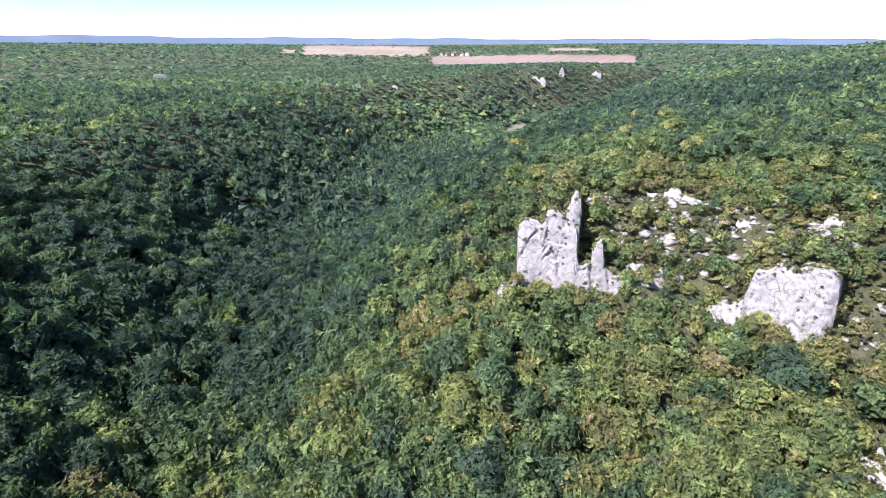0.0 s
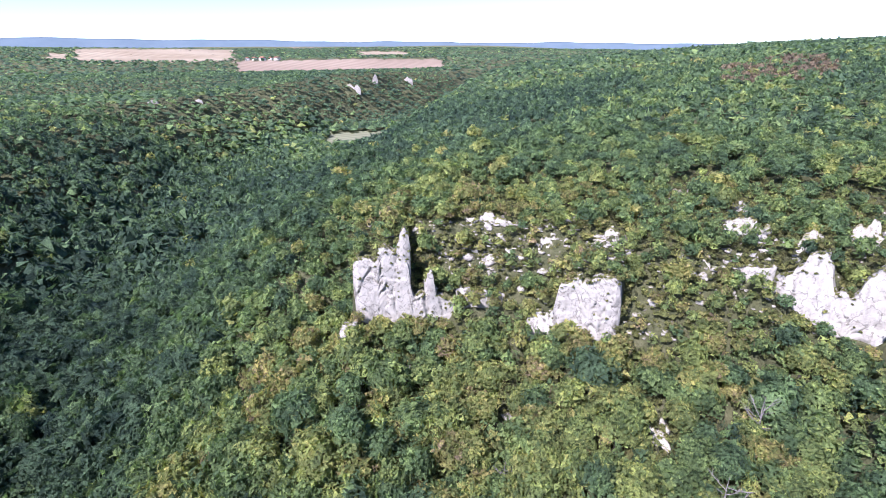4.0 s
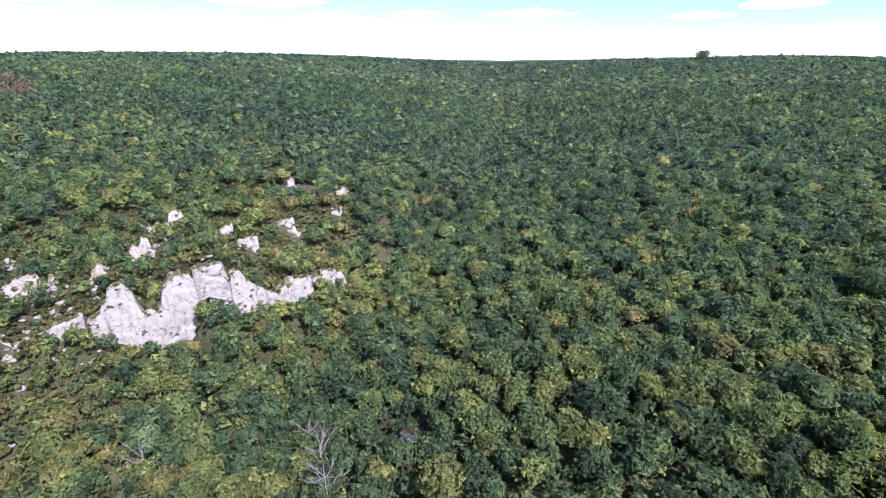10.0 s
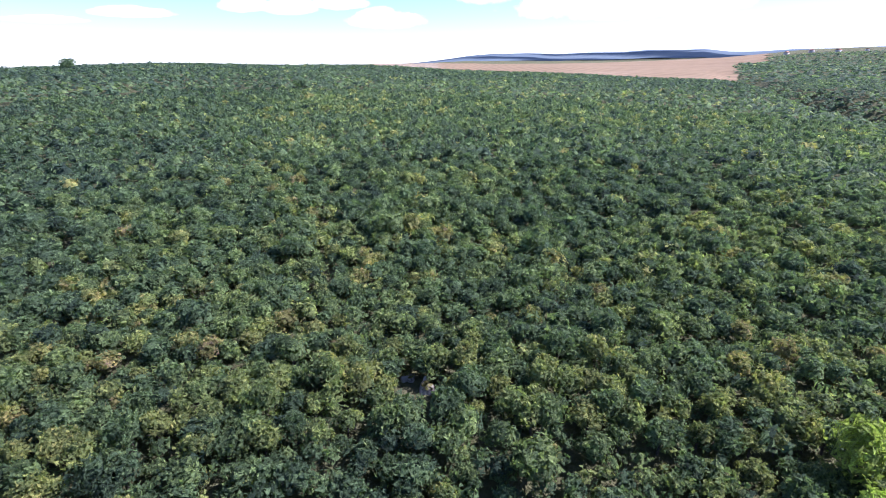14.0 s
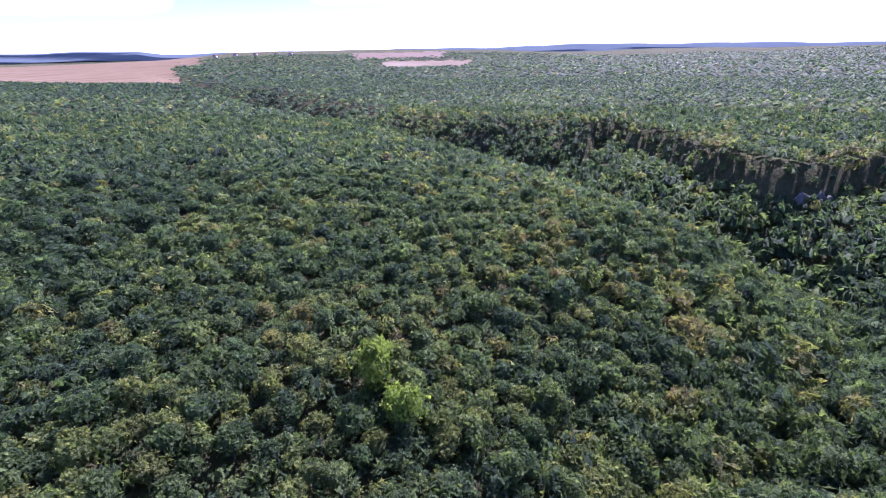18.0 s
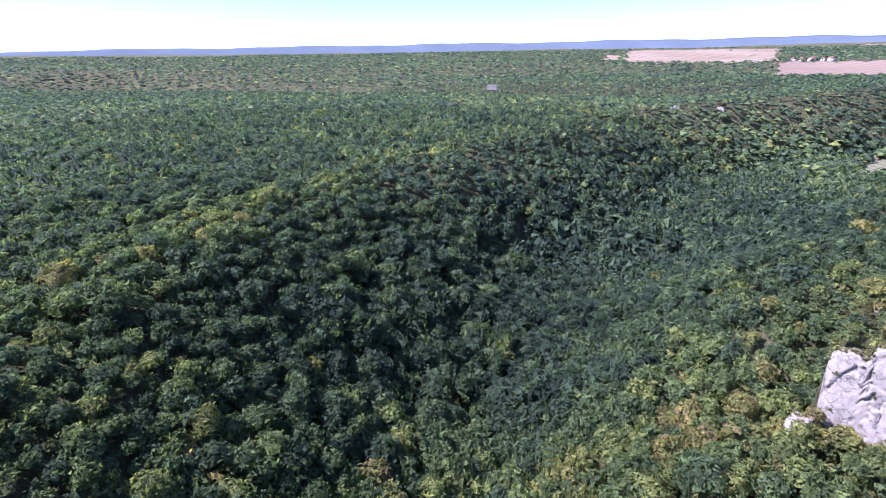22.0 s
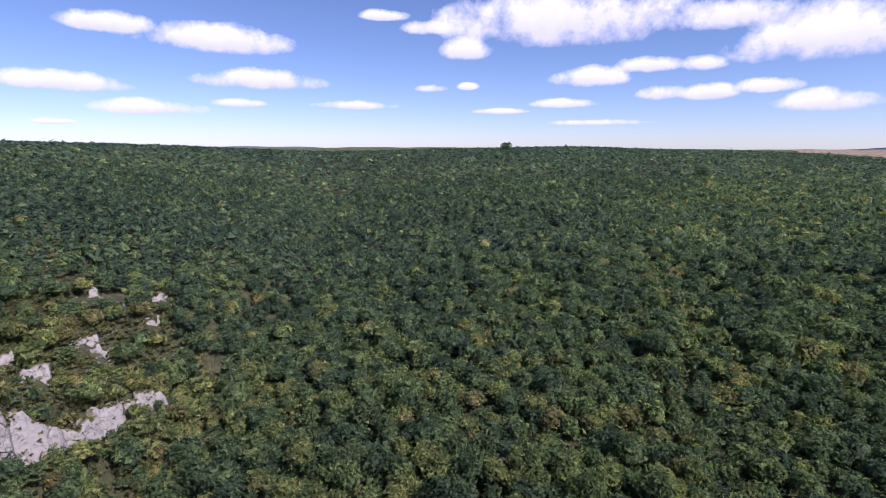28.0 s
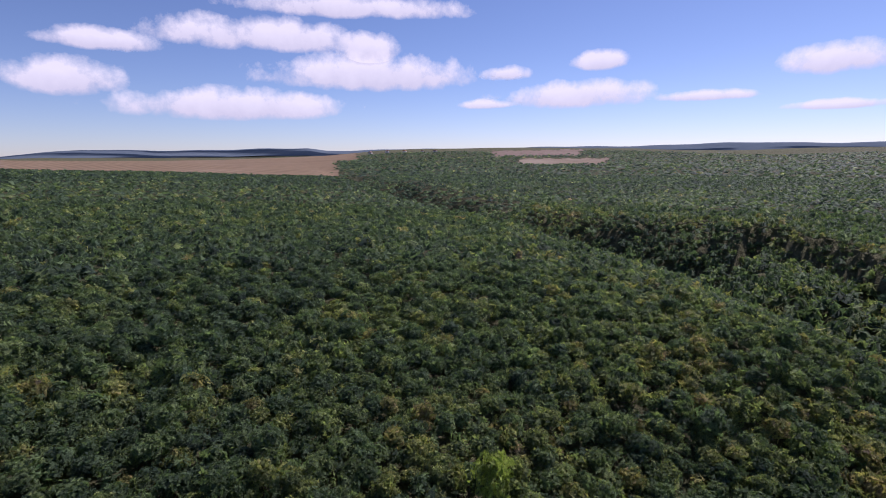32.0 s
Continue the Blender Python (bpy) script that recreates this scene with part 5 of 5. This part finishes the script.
# ---- blue hills at the horizon ----
def far_hills():
    m, nt, b = material("haze_tinted_woods", 1.0, 0.0)
    # Blue-grey base colour: the distance haze is painted into the hills.
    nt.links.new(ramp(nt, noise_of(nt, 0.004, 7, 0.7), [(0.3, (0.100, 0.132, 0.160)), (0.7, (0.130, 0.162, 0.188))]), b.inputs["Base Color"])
    az = np.linspace(0, 360, 721)[:-1]
    el = np.interp(az, [0, 30, 58, 75, 95, 150, 180, 187, 192, 205, 212, 214, 225, 245, 258, 275, 290, 310, 335, 360],
                   [1.5, 1.45, 1.15, 0.9, 0.3, -0.5, -0.6, 0.15, 0.55, 0.6, 0.75, 0.5, 0.6, 0.8, 1.0, 0.75, 0.65, 0.9, 1.3, 1.5])
    el = el + 0.05 * np.sin(np.radians(az * 23)) + 0.03 * np.sin(np.radians(az * 61 + 40))
    v = []
    for r, part_ in ((4250, -2.2), (4480, 0.0), (4620, 0.0), (4700, -3.0)):
        k = {4250: 0.55, 4480: 0.93, 4620: 1.0, 4700: 0.2}[r]
        top = 95 + 4600 * np.tan(np.radians(el))
        v.append(np.stack([r * np.sin(np.radians(az)), r * np.cos(np.radians(az)), 20 + (top - 20) * k], -1))
    n = len(az)
    f = [(i * n + j, i * n + (j + 1) % n, (i + 1) * n + (j + 1) % n, (i + 1) * n + j) for i in range(3) for j in range(n)]
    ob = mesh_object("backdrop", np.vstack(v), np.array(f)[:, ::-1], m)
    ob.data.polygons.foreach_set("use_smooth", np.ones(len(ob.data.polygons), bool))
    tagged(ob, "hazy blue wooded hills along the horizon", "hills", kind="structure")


far_hills()

# ---- clouds ----
def cloud_material():
    m = bpy.data.materials.new("cloud")
    m.use_nodes = True
    nt = m.node_tree
    nt.nodes.remove(nt.nodes["Principled BSDF"])
    tc = nt.nodes.new("ShaderNodeTexCoord")
    inf = nt.nodes.new("ShaderNodeObjectInfo")
    sp = nt.nodes.new("ShaderNodeSeparateXYZ")
    nt.links.new(tc.outputs["Object"], sp.inputs[0])
    x, z = sp.outputs["X"], sp.outputs["Z"]
    low = maths(nt, "MULTIPLY", maths(nt, "MINIMUM", z, 0.0), 1.7)
    high = maths(nt, "MAXIMUM", z, 0.0)
    r2 = maths(nt, "ADD", maths(nt, "MULTIPLY", x, x), maths(nt, "ADD", maths(nt, "MULTIPLY", low, low), maths(nt, "MULTIPLY", high, high)))
    pos = nt.nodes.new("ShaderNodeNewGeometry").outputs["Position"]
    n1, n2 = noise_of(nt, 0.0042, 7, 0.62, pos), noise_of(nt, 0.0015, 3, 0.5, pos)
    body = maths(nt, "ADD", maths(nt, "MULTIPLY", n1, 1.5), maths(nt, "MULTIPLY", n2, 0.9))
    dens = maths(nt, "SUBTRACT", body, maths(nt, "ADD", r2, 0.50))
    alpha = ramp_value(nt, dens, 0.02, 0.50)
    edge = ramp_value(nt, r2, 1.0, 0.72)
    alpha = maths(nt, "MULTIPLY", maths(nt, "MULTIPLY", alpha, edge), 0.92)
    # Sunlit tops and grey undersides are painted into the cloud's own glow.
    light = ramp_value(nt, maths(nt, "ADD", z, maths(nt, "MULTIPLY", n1, 0.8)), -0.25, 0.75)
    em = nt.nodes.new("ShaderNodeEmission")
    nt.links.new(mix(nt, light, (0.62, 0.62, 0.70), (1.0, 0.985, 0.97)), em.inputs["Color"])
    em.inputs["Strength"].default_value = 0.95
    tr = nt.nodes.new("ShaderNodeBsdfTransparent")
    mx = nt.nodes.new("ShaderNodeMixShader")
    nt.links.new(alpha, mx.inputs[0])
    nt.links.new(tr.outputs[0], mx.inputs[1])
    nt.links.new(em.outputs[0], mx.inputs[2])
    nt.links.new(mx.outputs[0], nt.nodes["Material Output"].inputs["Surface"])
    return m


CLOUD = cloud_material()
cv = np.array([(x, -0.12 * (x * x + z * z), z) for z in np.linspace(-1, 1, 7) for x in np.linspace(-1, 1, 9)])
cf = np.array([(j * 9 + i, j * 9 + i + 1, j * 9 + i + 10, j * 9 + i + 9) for j in range(6) for i in range(8)])
CLOUD_MESH = mesh_object("cloud", cv, cf, CLOUD)
first_cloud = [CLOUD_MESH]


def cloud(az, el, wide, tall):
    """A far cumulus, by azimuth, elevation and its half width and half height in degrees."""
    r = 4600 + 6 * (az % 17)
    wide, tall = wide * 1.32, tall * 1.35
    x, y = at(az, r)
    ob = first_cloud.pop() if first_cloud else new("cloud", CLOUD_MESH.data)
    ob.matrix_basis = pose(x, y, 97 + r * math.tan(radians(el)), 0, 0, -az) @ Matrix.Diagonal((r * math.tan(radians(wide)), 400, r * math.tan(radians(tall)), 1))
    tagged(ob, "white flat-bottomed cumulus cloud in a blue sky", "cloud", "fair-weather clouds", "structure")


cloud(114.5, 10.3, 3.7, 1.06)
cloud(123.0, 9.6, 6.8, 1.56)
cloud(139.3, 12.7, 2.4, 0.63)
cloud(143.9, 11.6, 2.8, 0.82)
cloud(147.5, 9.5, 3.5, 1.29)
cloud(157.7, 12.1, 13.5, 3.41)
cloud(173.1, 11.4, 5.5, 1.75)
cloud(166.3, 7.6, 3.3, 0.88)
cloud(170.9, 7.5, 2.1, 0.86)
cloud(161.2, 6.6, 4.0, 1.22)
cloud(167.6, 5.0, 2.6, 0.90)
cloud(171.6, 4.9, 2.4, 0.91)
cloud(176.7, 5.3, 2.3, 0.83)
cloud(179.7, 8.9, 6.3, 2.86)
cloud(181.0, 3.7, 3.5, 1.12)
cloud(110.3, 5.2, 5.0, 0.98)
cloud(126.8, 6.2, 6.0, 1.16)
cloud(124.6, 4.0, 2.5, 0.48)
cloud(116.9, 3.3, 4.5, 0.87)
cloud(136.4, 4.0, 4.2, 0.54)
cloud(144.2, 5.8, 1.7, 0.50)
cloud(148.1, 6.0, 1.1, 0.46)
cloud(158.5, 4.2, 3.4, 0.54)
cloud(109.3, 1.9, 1.7, 0.32)
cloud(162.1, 2.3, 4.5, 0.38)
cloud(151.4, 3.5, 2.8, 0.35)
cloud(81.7, 8.7, 1.3, 0.50)
cloud(88.0, 9.8, 3.1, 1.04)
cloud(94.7, 9.8, 1.1, 0.36)
cloud(74.0, 4.4, 1.7, 0.65)
cloud(90.5, 4.8, 5.2, 0.75)
cloud(69.1, 3.5, 1.4, 0.37)
cloud(86.3, 2.9, 1.0, 0.37)
cloud(97.5, 3.5, 1.8, 0.39)
cloud(194.4, 9.9, 4.9, 1.17)
cloud(207.4, 11.3, 9.4, 2.07)
cloud(217.1, 14.4, 11.7, 1.48)
cloud(218.8, 10.4, 3.1, 2.01)
cloud(219.2, 8.0, 11.7, 2.15)
cloud(233.2, 8.1, 3.0, 0.94)
cloud(242.6, 9.0, 2.7, 1.16)
cloud(262.6, 7.6, 4.2, 1.63)
cloud(252.6, 5.3, 5.0, 0.60)
cloud(240.0, 5.7, 7.8, 1.71)
cloud(205.5, 4.7, 11.2, 1.84)
cloud(231.1, 5.1, 3.0, 0.59)
cloud(263.2, 4.0, 3.8, 0.54)
cloud(191.5, 6.5, 4.3, 2.06)
